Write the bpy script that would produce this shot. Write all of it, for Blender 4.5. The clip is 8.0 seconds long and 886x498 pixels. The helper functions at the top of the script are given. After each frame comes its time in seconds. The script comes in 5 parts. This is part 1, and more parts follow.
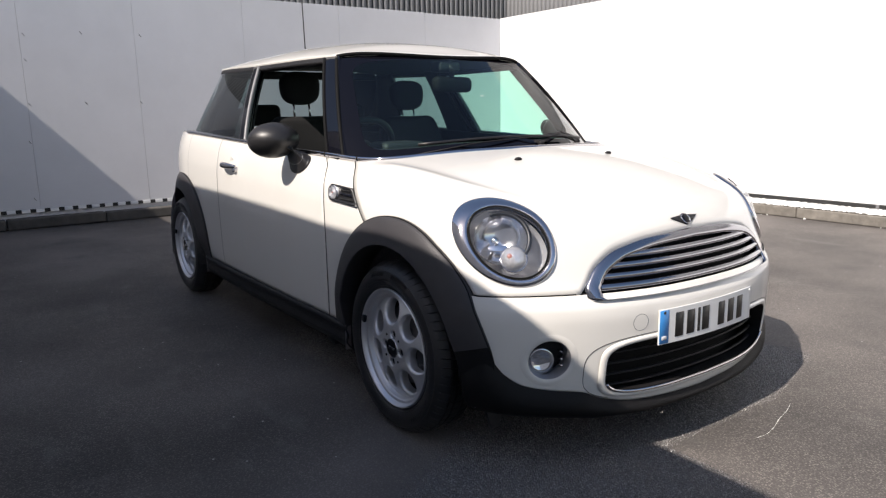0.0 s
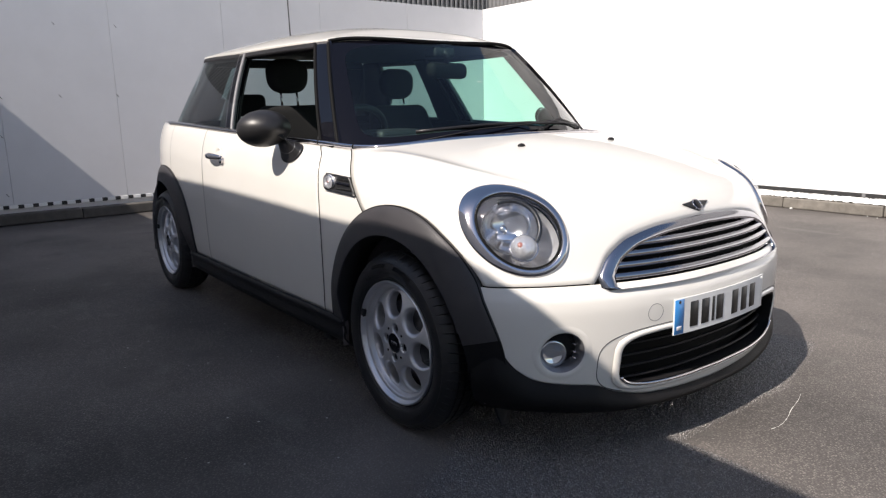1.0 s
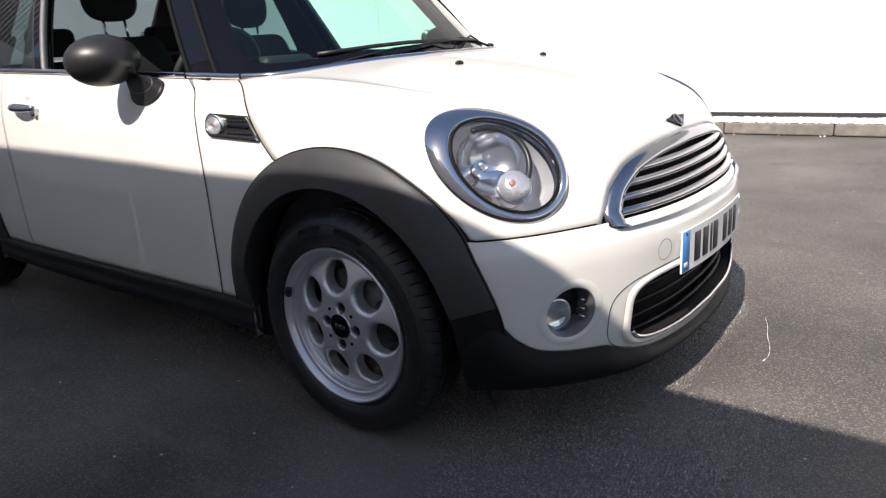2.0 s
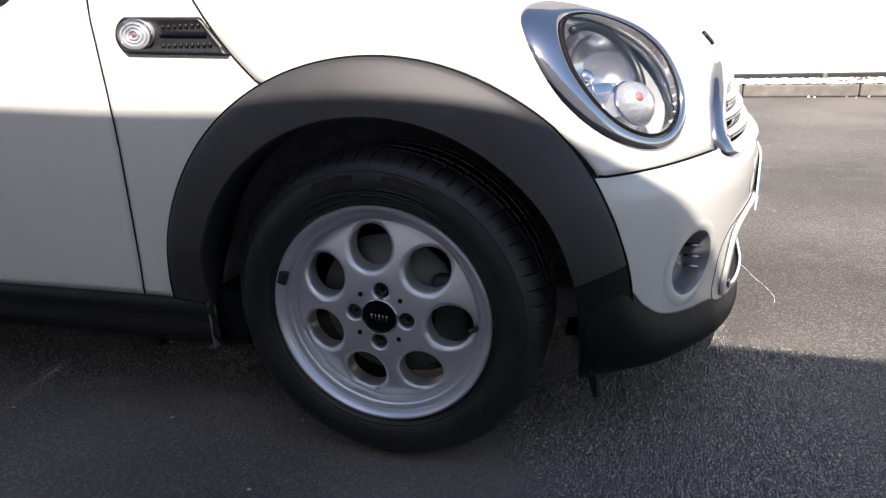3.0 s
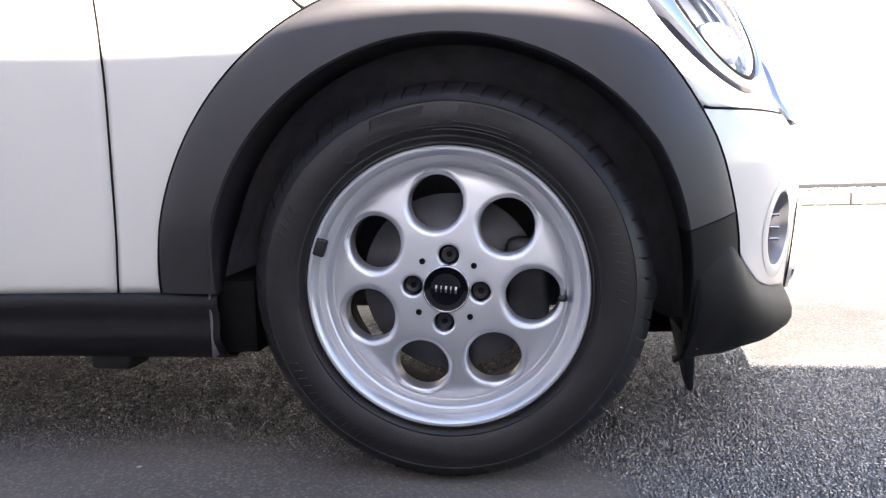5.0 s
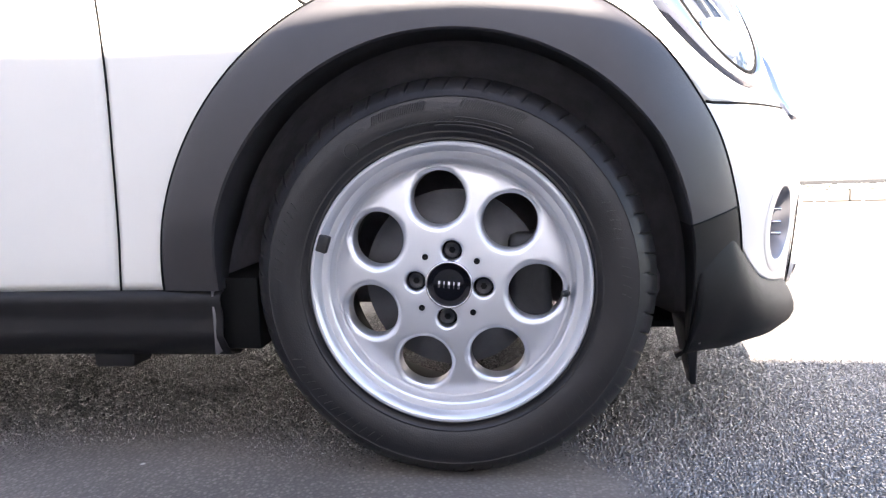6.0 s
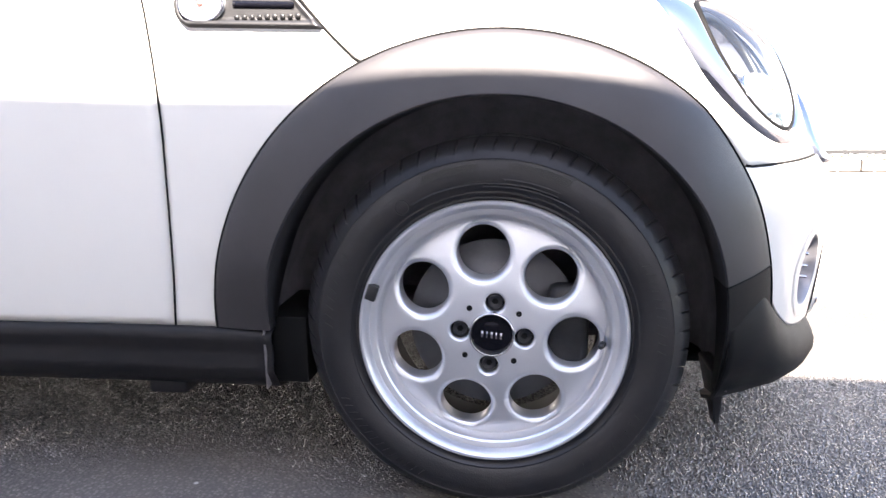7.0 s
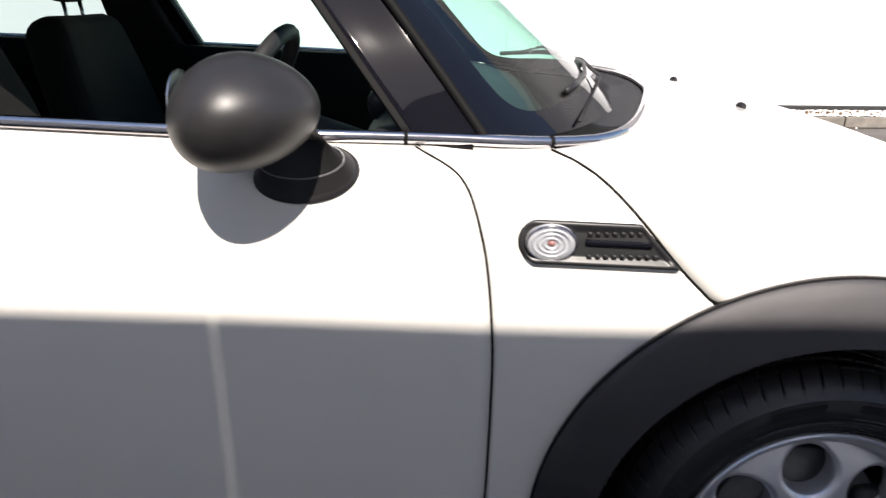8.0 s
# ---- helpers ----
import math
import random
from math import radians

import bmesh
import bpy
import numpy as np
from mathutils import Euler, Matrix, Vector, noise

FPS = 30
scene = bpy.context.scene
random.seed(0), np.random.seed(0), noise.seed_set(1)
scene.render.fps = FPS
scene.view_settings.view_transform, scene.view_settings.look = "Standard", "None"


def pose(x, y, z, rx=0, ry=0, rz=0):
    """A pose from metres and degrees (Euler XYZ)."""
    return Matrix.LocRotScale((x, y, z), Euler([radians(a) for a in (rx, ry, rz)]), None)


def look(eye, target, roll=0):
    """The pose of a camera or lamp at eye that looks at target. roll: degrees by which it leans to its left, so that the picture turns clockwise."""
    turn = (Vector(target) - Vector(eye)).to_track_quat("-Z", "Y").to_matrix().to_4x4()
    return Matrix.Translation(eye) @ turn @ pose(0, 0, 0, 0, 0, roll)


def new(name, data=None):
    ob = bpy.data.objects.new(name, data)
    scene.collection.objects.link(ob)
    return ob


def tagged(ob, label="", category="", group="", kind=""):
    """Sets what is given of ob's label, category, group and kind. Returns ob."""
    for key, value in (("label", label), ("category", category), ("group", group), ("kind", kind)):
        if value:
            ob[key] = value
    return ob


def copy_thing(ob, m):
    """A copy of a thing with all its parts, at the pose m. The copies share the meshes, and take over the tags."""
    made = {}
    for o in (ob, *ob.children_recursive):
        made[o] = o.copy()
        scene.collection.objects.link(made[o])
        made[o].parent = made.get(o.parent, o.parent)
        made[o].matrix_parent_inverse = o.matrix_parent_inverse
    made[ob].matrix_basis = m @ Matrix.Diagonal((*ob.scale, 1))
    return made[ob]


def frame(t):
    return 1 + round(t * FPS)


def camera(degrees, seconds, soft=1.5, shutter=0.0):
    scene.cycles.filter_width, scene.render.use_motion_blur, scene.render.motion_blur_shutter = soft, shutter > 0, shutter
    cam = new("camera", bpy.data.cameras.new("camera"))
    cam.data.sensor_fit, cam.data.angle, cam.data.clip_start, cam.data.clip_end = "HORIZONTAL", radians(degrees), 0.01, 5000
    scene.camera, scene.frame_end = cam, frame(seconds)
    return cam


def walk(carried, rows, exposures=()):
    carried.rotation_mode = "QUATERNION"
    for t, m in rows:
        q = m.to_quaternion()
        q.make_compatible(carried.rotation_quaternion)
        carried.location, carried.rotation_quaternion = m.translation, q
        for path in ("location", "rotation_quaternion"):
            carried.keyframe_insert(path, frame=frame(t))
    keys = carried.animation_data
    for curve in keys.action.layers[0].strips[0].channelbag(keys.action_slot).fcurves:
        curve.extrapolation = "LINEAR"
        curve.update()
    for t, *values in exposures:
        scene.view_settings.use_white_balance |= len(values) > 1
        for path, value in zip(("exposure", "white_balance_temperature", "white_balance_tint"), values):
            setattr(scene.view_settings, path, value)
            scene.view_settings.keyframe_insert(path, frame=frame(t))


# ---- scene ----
cam = camera(64.85, 8.0, soft=1.25, shutter=0.15)
PATH = [
    (0, (1.962, -1.981, 1.089), (0.362, -0.844, 0.702), -1.0),
    (0.5, (1.957, -1.981, 1.085), (0.359, -0.842, 0.697), -1.2),
    (1, (1.839, -1.993, 1.056), (0.278, -0.810, 0.654), -1.3),
    (1.5, (1.586, -1.961, 1.008), (0.187, -0.615, 0.526), -1.9),
    (1.7, (1.452, -1.953, 0.991), (0.129, -0.546, 0.471), -2.7),
    (2.8, (0.600, -1.879, 0.865), (-0.091, -0.120, 0.210), -3.4),
    (3, (0.458, -1.867, 0.812), (-0.110, -0.061, 0.167), -2.4),
    (3.2, (0.369, -1.845, 0.745), (-0.122, 0.005, 0.163), -2.3),
    (3.5, (0.259, -1.820, 0.633), (-0.123, 0.085, 0.159), -2.4),
    (4, (0.152, -1.808, 0.507), (-0.153, 0.147, 0.213), -1.4),
    (4.5, (0.122, -1.800, 0.486), (-0.134, 0.167, 0.235), -1.0),
    (5.8, (0.121, -1.800, 0.476), (-0.130, 0.169, 0.225), -2.0),
    (6, (0.116, -1.802, 0.478), (-0.128, 0.167, 0.224), -1.8),
    (6.5, (0.127, -1.804, 0.481), (-0.147, 0.162, 0.237), -1.8),
    (7, (0.057, -1.827, 0.647), (-0.192, 0.114, 0.234), -0.6),
    (7.2, (-0.045, -1.837, 0.786), (-0.246, 0.078, 0.246), 0.1),
    (7.5, (-0.217, -1.837, 0.982), (-0.352, 0.046, 0.321), 0.7),
    (7.7, (-0.368, -1.802, 1.057), (-0.433, 0.075, 0.368), 0.7),
    (8, (-0.570, -1.718, 1.121), (-0.615, 0.162, 0.440), 0.3),
]
EXPOSE = [(0, .42), (1.0, .42), (1.7, .54), (2.8, .70), (3.0, .95), (3.5, 1.45), (4.0, 2.1), (4.7, 2.5), (5.8, 3.1), (6.5, 3.2), (7.0, 3.1), (7.5, 2.5), (7.8, 1.35), (8.0, .80)]
walk(cam, [(t, look(eye, target, roll)) for t, eye, target, roll in PATH], [(t, e, 6950 + 300 * (3.4 < t < 7.6), 13 + 3 * (3.4 < t < 7.6)) for t, e in EXPOSE])


# ---- light ----
world = bpy.data.worlds.new("sky")
world.use_nodes = True
scene.world = world
SUN = Vector((-.16, 1.0, -1.07)).normalized()
sky = world.node_tree.nodes.new("ShaderNodeTexSky")
sky.sky_type, sky.sun_disc = "NISHITA", False
sky.dust_density = .6
sky.sun_elevation, sky.sun_rotation = math.asin(-SUN.z), math.atan2(-SUN.x, -SUN.y)
world.node_tree.links.new(sky.outputs[0], world.node_tree.nodes["Background"].inputs[0])
world.node_tree.nodes["Background"].inputs[1].default_value = 0.115
lamp = bpy.data.lights.new("sun", "SUN")
lamp.energy, lamp.angle, lamp.color = 5.0, radians(0.53), (1, .96, .91)
new("sun", lamp).matrix_world = look((0, -20, 20), Vector((0, -20, 20)) + SUN)


# ---- materials ----
def material(name, color, rough=.5, metal=0.0, coat=0.0, vary=.0, scale=8.0, bump=0.0, bump_scale=200.0, dark=None, coat_rough=.03):
    """A principled surface with stains at one scale and fine relief at another."""
    m = bpy.data.materials.new(name)
    m.use_nodes = True
    n, l = m.node_tree.nodes, m.node_tree.links
    p = n["Principled BSDF"]
    p.inputs["Base Color"].default_value = (*color, 1)
    p.inputs["Roughness"].default_value, p.inputs["Metallic"].default_value = rough, metal
    p.inputs["Coat Weight"].default_value, p.inputs["Coat Roughness"].default_value = coat, coat_rough
    at = n.new("ShaderNodeTexCoord")
    if vary:
        t = n.new("ShaderNodeTexNoise")
        t.inputs["Scale"].default_value, t.inputs["Detail"].default_value, t.inputs["Roughness"].default_value = scale, 8, .65
        mix = n.new("ShaderNodeMix")
        mix.data_type = "RGBA"
        mix.inputs[6].default_value = (*(dark or [c * (1 - vary) for c in color]), 1)
        mix.inputs[7].default_value = (*[min(1, c * (1 + vary * .5)) for c in color], 1)
        ramp = n.new("ShaderNodeMapRange")
        ramp.inputs[1].default_value, ramp.inputs[2].default_value = .3, .7
        l.new(at.outputs["Object"], t.inputs["Vector"])
        l.new(t.outputs[0], ramp.inputs[0])
        l.new(ramp.outputs[0], mix.inputs[0])
        l.new(mix.outputs[2], p.inputs["Base Color"])
        r = n.new("ShaderNodeMapRange")
        r.inputs[3].default_value, r.inputs[4].default_value = max(0, rough - .08), min(1, rough + .08)
        l.new(t.outputs[0], r.inputs[0])
        l.new(r.outputs[0], p.inputs["Roughness"])
    if bump:
        t = n.new("ShaderNodeTexNoise")
        t.inputs["Scale"].default_value, t.inputs["Detail"].default_value = bump_scale, 4
        b = n.new("ShaderNodeBump")
        b.inputs["Strength"].default_value, b.inputs["Distance"].default_value = bump, .002
        l.new(at.outputs["Object"], t.inputs["Vector"])
        l.new(t.outputs[0], b.inputs["Height"])
        l.new(b.outputs[0], p.inputs["Normal"])
    return m


def glass(name, tint, gloss=1.0):
    """A thin tinted pane: clear through, with gloss that grows towards grazing."""
    m = bpy.data.materials.new(name)
    m.use_nodes = True
    n, l = m.node_tree.nodes, m.node_tree.links
    n.remove(n["Principled BSDF"])
    clear, shine, mix, facing = (n.new("ShaderNode" + k) for k in ("BsdfTransparent", "BsdfGlossy", "MixShader", "LayerWeight"))
    clear.inputs[0].default_value = (*tint, 1)
    shine.inputs[0].default_value, shine.inputs[1].default_value = (gloss, gloss, gloss, 1), .015
    facing.inputs[0].default_value = .5
    power, ramp = n.new("ShaderNodeMath"), n.new("ShaderNodeMapRange")
    power.operation, power.inputs[1].default_value = "POWER", 5
    ramp.inputs[3].default_value, ramp.inputs[4].default_value = .05, .95
    l.new(facing.outputs["Facing"], power.inputs[0])
    l.new(power.outputs[0], ramp.inputs[0])
    l.new(ramp.outputs[0], mix.inputs[0])
    l.new(clear.outputs[0], mix.inputs[1])
    l.new(shine.outputs[0], mix.inputs[2])
    l.new(mix.outputs[0], n["Material Output"].inputs[0])
    return m


def asphalt_material():
    m = bpy.data.materials.new("asphalt")
    m.use_nodes = True
    n, l = m.node_tree.nodes, m.node_tree.links
    p = n["Principled BSDF"]
    p.inputs["Roughness"].default_value, p.inputs["Specular IOR Level"].default_value = .66, .25
    at = n.new("ShaderNodeTexCoord")

    def tex(kind, scale, detail=2.0):
        t = n.new("ShaderNodeTex" + kind)
        t.inputs["Scale"].default_value = scale
        if kind == "Noise":
            t.inputs["Detail"].default_value = detail
        l.new(at.outputs["Object"], t.inputs["Vector"])
        return t

    def mix(fac, a, b, how="MIX"):
        x = n.new("ShaderNodeMix")
        x.data_type, x.blend_type = "RGBA", how
        for socket, v in ((x.inputs[0], fac), (x.inputs[6], a), (x.inputs[7], b)):
            if isinstance(v, (tuple, float)):
                socket.default_value = v
            else:
                l.new(v, socket)
        return x.outputs[2]

    def step(v, lo, hi, a=0.0, b=1.0):
        r = n.new("ShaderNodeMapRange")
        r.inputs[1].default_value, r.inputs[2].default_value, r.inputs[3].default_value, r.inputs[4].default_value = lo, hi, a, b
        l.new(v, r.inputs[0])
        return r.outputs[0]

    chips = tex("Voronoi", 165)
    sep = n.new("ShaderNodeSeparateColor")
    l.new(chips.outputs["Color"], sep.inputs[0])
    fine = tex("Noise", 420, 3)
    patches, worn, smooth = tex("Noise", .9, 7), tex("Noise", 5, 6), tex("Noise", .55, 3)
    gaps = step(chips.outputs["Distance"], .30, .62)
    base = mix(step(sep.outputs[0], .35, 1.0), (0.09, 0.0863, 0.0825, 1), (0.206, 0.196, 0.184, 1))
    base = mix(gaps, base, (0.0575, 0.0556, 0.0531, 1))
    base = mix(step(fine.outputs[0], .45, .8, 0, .6), base, (0.0938, 0.0912, 0.0887, 1))
    base = mix(step(smooth.outputs[0], .42, .66, .05, .55), base, (0.135, 0.129, 0.122, 1))
    tone = mix(step(patches.outputs[0], .34, .66), (.74, .707, .702, 1), (1.58, 1.475, 1.43, 1))
    base = mix(1.0, base, tone, "MULTIPLY")
    stain = tex("Noise", 2.3, 5)
    base = mix(step(stain.outputs[0], .60, .72, 0, .55), base, (0.0587, 0.0569, 0.055, 1))
    base = mix(step(worn.outputs[0], .60, .76, 0, .4), base, (0.169, 0.16, 0.149, 1))
    fleck = tex("Voronoi", 9)
    fleck.inputs["Randomness"].default_value = 1
    base = mix(step(fleck.outputs["Distance"], .02, .05, .8, 0), base, (0.625, 0.613, 0.575, 1))
    # long faint drag marks
    stretch = n.new("ShaderNodeMapping")
    stretch.inputs["Rotation"].default_value, stretch.inputs["Scale"].default_value = (0, 0, .9), (.8, 3, 1)
    l.new(at.outputs["Object"], stretch.inputs["Vector"])
    drag = n.new("ShaderNodeTexNoise")
    drag.inputs["Scale"].default_value, drag.inputs["Detail"].default_value = 1.6, 9
    l.new(stretch.outputs[0], drag.inputs["Vector"])
    base = mix(step(drag.outputs[0], .62, .74, 0, .22), base, (0.25, 0.24, 0.226, 1))
    l.new(base, p.inputs["Base Color"])
    b = n.new("ShaderNodeBump")
    b.inputs["Strength"].default_value, b.inputs["Distance"].default_value = .4, -.003
    l.new(chips.outputs["Distance"], b.inputs["Height"])
    l.new(b.outputs[0], p.inputs["Normal"])
    return m


def chip_material():
    """Exposed stone chips, each with its own grey."""
    m = material("stone_chips", (.2, .2, .2), .22)
    n, l = m.node_tree.nodes, m.node_tree.links
    geo, ramp = n.new("ShaderNodeNewGeometry"), n.new("ShaderNodeValToRGB")
    e = ramp.color_ramp.elements
    e[0].color, e[1].position, e[1].color = (.060, .057, .055, 1), .60, (.124, .117, .113, 1)
    n["Principled BSDF"].inputs["Specular IOR Level"].default_value = 1.0
    e.new(1.0).color = (.265, .252, .246, 1)
    l.new(geo.outputs["Random Per Island"], ramp.inputs[0])
    l.new(ramp.outputs[0], n["Principled BSDF"].inputs["Base Color"])
    return m


CHIPS = chip_material()
ASPHALT = asphalt_material()
PAINT = material("white_paint", (.725, .705, .662), .35, 0, 1.0, .03, 3, .02, 900)
PLASTIC = material("black_plastic", (.015, .014, .015), .52, 0, 0, .25, 30, .25, 1400)
WEATHERED = material("weathered_plastic", (.036, .0335, .0363), .47, 0, 0, .18, 14, .25, 1400)
GLOSS = material("gloss_black", (.004, .004, .0065), .03)
GLOSS.node_tree.nodes["Principled BSDF"].inputs["Specular IOR Level"].default_value = .1
GREY = material("grey_trim", (.20, .20, .205), .4, .3, 0, .1, 30)
RUBBER = material("tyre_rubber", (.0165, .0155, .0168), .42, 0, 0, .3, 25, .2, 500)
VALANCE = material("valance_plastic", (.008, .0075, .008), .55, 0, 0, .3, 20, .2, 900)
VALANCE.node_tree.nodes["Principled BSDF"].inputs["Specular IOR Level"].default_value = .2
SEAL = material("seal", (.005, .005, .005), .7)
SEAL.node_tree.nodes["Principled BSDF"].inputs["Specular IOR Level"].default_value = .15
LINER = material("wheel_liner", (.24, .223, .234), .9, 0, 0, .3, 20, .3, 120)
ALLOY = material("silver_alloy", (.66, .668, .70), .34, .70, .3, .04, 5, coat_rough=.22)
CHROME = material("chrome", (.61, .59, .61), .07, 1.0, 0, .05, 20)
BAR = material("grille_chrome", (.42, .42, .45), .12, 1.0, 0, .05, 20)
STEEL = material("dull_steel", (.034, .034, .036), .5, .6, 0, .3, 60)
DISC = material("worn_disc", (.115, .115, .12), .42, .35, 0, .2, 40)
BOLT = material("dark_bolt", (.05, .05, .055), .35, .8, 0, .3, 60)
DARK = material("dark_trim", (.013, .013, .015), .6, 0, 0, .2, 20, .1, 300)
FABRIC = material("seat_fabric", (.0065, .0065, .0075), .9, 0, 0, .25, 40, .4, 700)
LENS = glass("lamp_lens", (.95, .96, .97))
SCREEN = glass("windscreen_glass", (.60, .90, .80))
TINT = glass("side_glass", (.64, .88, .80))
PRIVACY = glass("quarter_glass", (.42, .52, .52))
MIRROR = material("reflector", (.90, .90, .92), .09, 1.0)
BRUSHED = material("soft_reflector", (.74, .74, .76), .15, .97, 0, .1, 30)
CUT = material("cut_glass", (.74, .74, .76), .08, .66, 0, .15, 60, 1.0, 130)
CUP = material("dull_chrome", (.27, .27, .29), .32, .3)
SILVER = material("silvered_plastic", (.76, .76, .78), .22, .55)
AMBER = material("amber_bulb", (.30, .13, .11), .35)
WHITE = material("plate_white", (.78, .78, .77), .35, 0, .3, .04, 30)
BLUE = material("plate_blue", (.03, .24, .60), .35, 0, .3)
BLACK = material("plate_black", (.012, .012, .012), .4)
GLOSS.node_tree.nodes["Principled BSDF"].inputs["Specular IOR Level"].default_value = .28
PLASTIC.node_tree.nodes["Principled BSDF"].inputs["Specular IOR Level"].default_value = .24
VENT = material("vent_black", (.011, .011, .012), .40, 0, 0, .2, 40)
SATIN = material("satin_black", (.019, .018, .019), .40, 0, 0, .15, 30, .08, 900)
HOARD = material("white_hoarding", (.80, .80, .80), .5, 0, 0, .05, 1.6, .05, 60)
# greyer copy of the hoarding white, shade mixed into its colour
HOARD_SHADE = material("grey_white_hoarding", (.60, .60, .62), .45, 0, 0, .07, 1.1, .05, 60)
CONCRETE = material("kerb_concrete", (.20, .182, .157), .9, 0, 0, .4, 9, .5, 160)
# west kerb: the same concrete darkened, grime and shade together in the colour
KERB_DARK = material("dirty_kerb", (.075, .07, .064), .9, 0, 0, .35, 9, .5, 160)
LIME = material("white_crust", (.74, .73, .70), .9, 0, 0, .25, 30, .8, 90)
CLAD = material("grey_cladding", (.27, .27, .275), .5, .2, 0, .15, 2)
BLACKTAPE = material("black_strip", (.02, .02, .02), .6, 0, 0, .3, 14)
LEAF = material("dead_leaf", (.16, .10, .06), .8, 0, 0, .4, 60)


# ---- building helpers ----
def part(name, bm, mat, parent=None, label="", smooth=True, crisp=0):
    """One mesh object under a thing or a part."""
    me = bm
    if isinstance(bm, bmesh.types.BMesh):
        me = bpy.data.meshes.new(name)
        bm.to_mesh(me)
        bm.free()
    if not me.materials:
        for m in (mat if isinstance(mat, (list, tuple)) else [mat]):
            me.materials.append(m)
    if smooth:
        me.polygons.foreach_set("use_smooth", [True] * len(me.polygons))
    if crisp:
        me.set_sharp_from_angle(angle=radians(crisp))
    ob = new(name, me)
    ob.parent = parent
    if label:
        tagged(ob, label)
    return ob


def sheet_bm(P, keep=None, out=None, wrap=False):
    """A grid of points (rows, columns, 3) as a bmesh that faces away from out; keep: which faces stay."""
    P = np.asarray(P, float)
    nv, nu = P.shape[:2]
    bm = bmesh.new()
    vs = [bm.verts.new(p) for p in P.reshape(-1, 3)]
    for j in range(nv - 1):
        for i in range(nu if wrap else nu - 1):
            k = (i + 1) % nu
            if keep is None or keep[j, i]:
                bm.faces.new((vs[j * nu + i], vs[j * nu + k], vs[j * nu + nu + k], vs[j * nu + nu + i]))
    bmesh.ops.delete(bm, geom=[v for v in bm.verts if not v.link_faces], context="VERTS")
    bmesh.ops.remove_doubles(bm, verts=bm.verts, dist=1e-5)
    if out is not None:
        bm.normal_update()
        s = sum(f.calc_area() * f.normal.dot(f.calc_center_median() - Vector(out)) for f in bm.faces)
        if s < 0:
            bmesh.ops.reverse_faces(bm, faces=bm.faces)
    return bm


def sheet(name, P, mat, parent, label="", keep=None, out=(0, 0, .5), thick=.006, wrap=False):
    ob = part(name, sheet_bm(P, keep, out, wrap), mat, parent, label)
    if thick:
        s = ob.modifiers.new("thickness", "SOLIDIFY")
        s.thickness, s.offset = thick, -1
    return ob


def tube_bm(pts, radius, sides=8, closed=False, flat=1.0, up=(0, 0, 1)):
    """A round or flattened rod along points; radius may be a list."""
    P = np.asarray(pts, float)
    n = len(P)
    T = np.roll(P, -1, 0) - np.roll(P, 1, 0) if closed else np.gradient(P, axis=0)
    T /= np.linalg.norm(T, axis=1, keepdims=True) + 1e-12
    U = np.asarray(up, float) * np.ones((n, 3))
    A = np.cross(T, U)
    A /= np.linalg.norm(A, axis=1, keepdims=True) + 1e-12
    B = np.cross(A, T)
    r = np.ones(n) * np.asarray(radius, float)
    ph = np.linspace(0, 2 * np.pi, sides, endpoint=False)
    G = P[:, None] + r[:, None, None] * (np.cos(ph)[None, :, None] * A[:, None] + flat * np.sin(ph)[None, :, None] * B[:, None])
    if closed:
        G = np.concatenate([G, G[:1]])
    bm = sheet_bm(G, wrap=True)
    if not closed:
        bm2 = [e for e in bm.edges if e.is_boundary]
        bmesh.ops.holes_fill(bm, edges=bm2, sides=0)
    bmesh.ops.recalc_face_normals(bm, faces=bm.faces)
    return bm


def box_bm(x0, x1, y0, y1, z0, z1, bevel=.0, segments=2):
    bm = bmesh.new()
    bmesh.ops.create_cube(bm, size=1)
    for v in bm.verts:
        v.co = Vector(((x0 + x1) / 2 + v.co.x * (x1 - x0), (y0 + y1) / 2 + v.co.y * (y1 - y0), (z0 + z1) / 2 + v.co.z * (z1 - z0)))
    if bevel:
        bmesh.ops.bevel(bm, geom=bm.edges[:], offset=bevel, segments=segments, affect="EDGES", profile=.5)
    return bm


def revolve_bm(profile, n=96, a0=0.0, a1=2 * np.pi):
    """Round the wheel's axis: (radius, outward) pairs; outward is -y, angles start at the top and go towards +x."""
    r, o = np.array(profile, float).T
    full = abs(a1 - a0 - 2 * np.pi) < 1e-6
    th = np.linspace(a0, a1, n, endpoint=not full)
    G = np.stack([r[:, None] * np.sin(th), -o[:, None] + 0 * th, r[:, None] * np.cos(th)], -1)
    bm = sheet_bm(G, wrap=full)
    bmesh.ops.recalc_face_normals(bm, faces=bm.faces)
    return bm


def disc_bm(centre, axis, radius, depth=.004, n=24, dome=0.0):
    """A round button with a rounded rim, facing along axis."""
    q = Vector(axis).to_track_quat("Z", "Y").to_matrix()
    rows = [(radius, -depth), (radius, 0), (radius * .96, depth * .35), (radius * .7, depth * .35 + dome * .6), (radius * .35, depth * .35 + dome * .9), (radius * .02, depth * .35 + dome)]
    th = np.linspace(0, 2 * np.pi, n, endpoint=False)
    G = np.array([[Vector(centre) + q @ Vector((r * math.cos(a), r * math.sin(a), h)) for a in th] for r, h in rows])
    bm = sheet_bm(G, wrap=True)
    bmesh.ops.recalc_face_normals(bm, faces=bm.faces)
    return bm


def mirrored(P):
    return np.asarray(P, float) * (1, -1, 1)


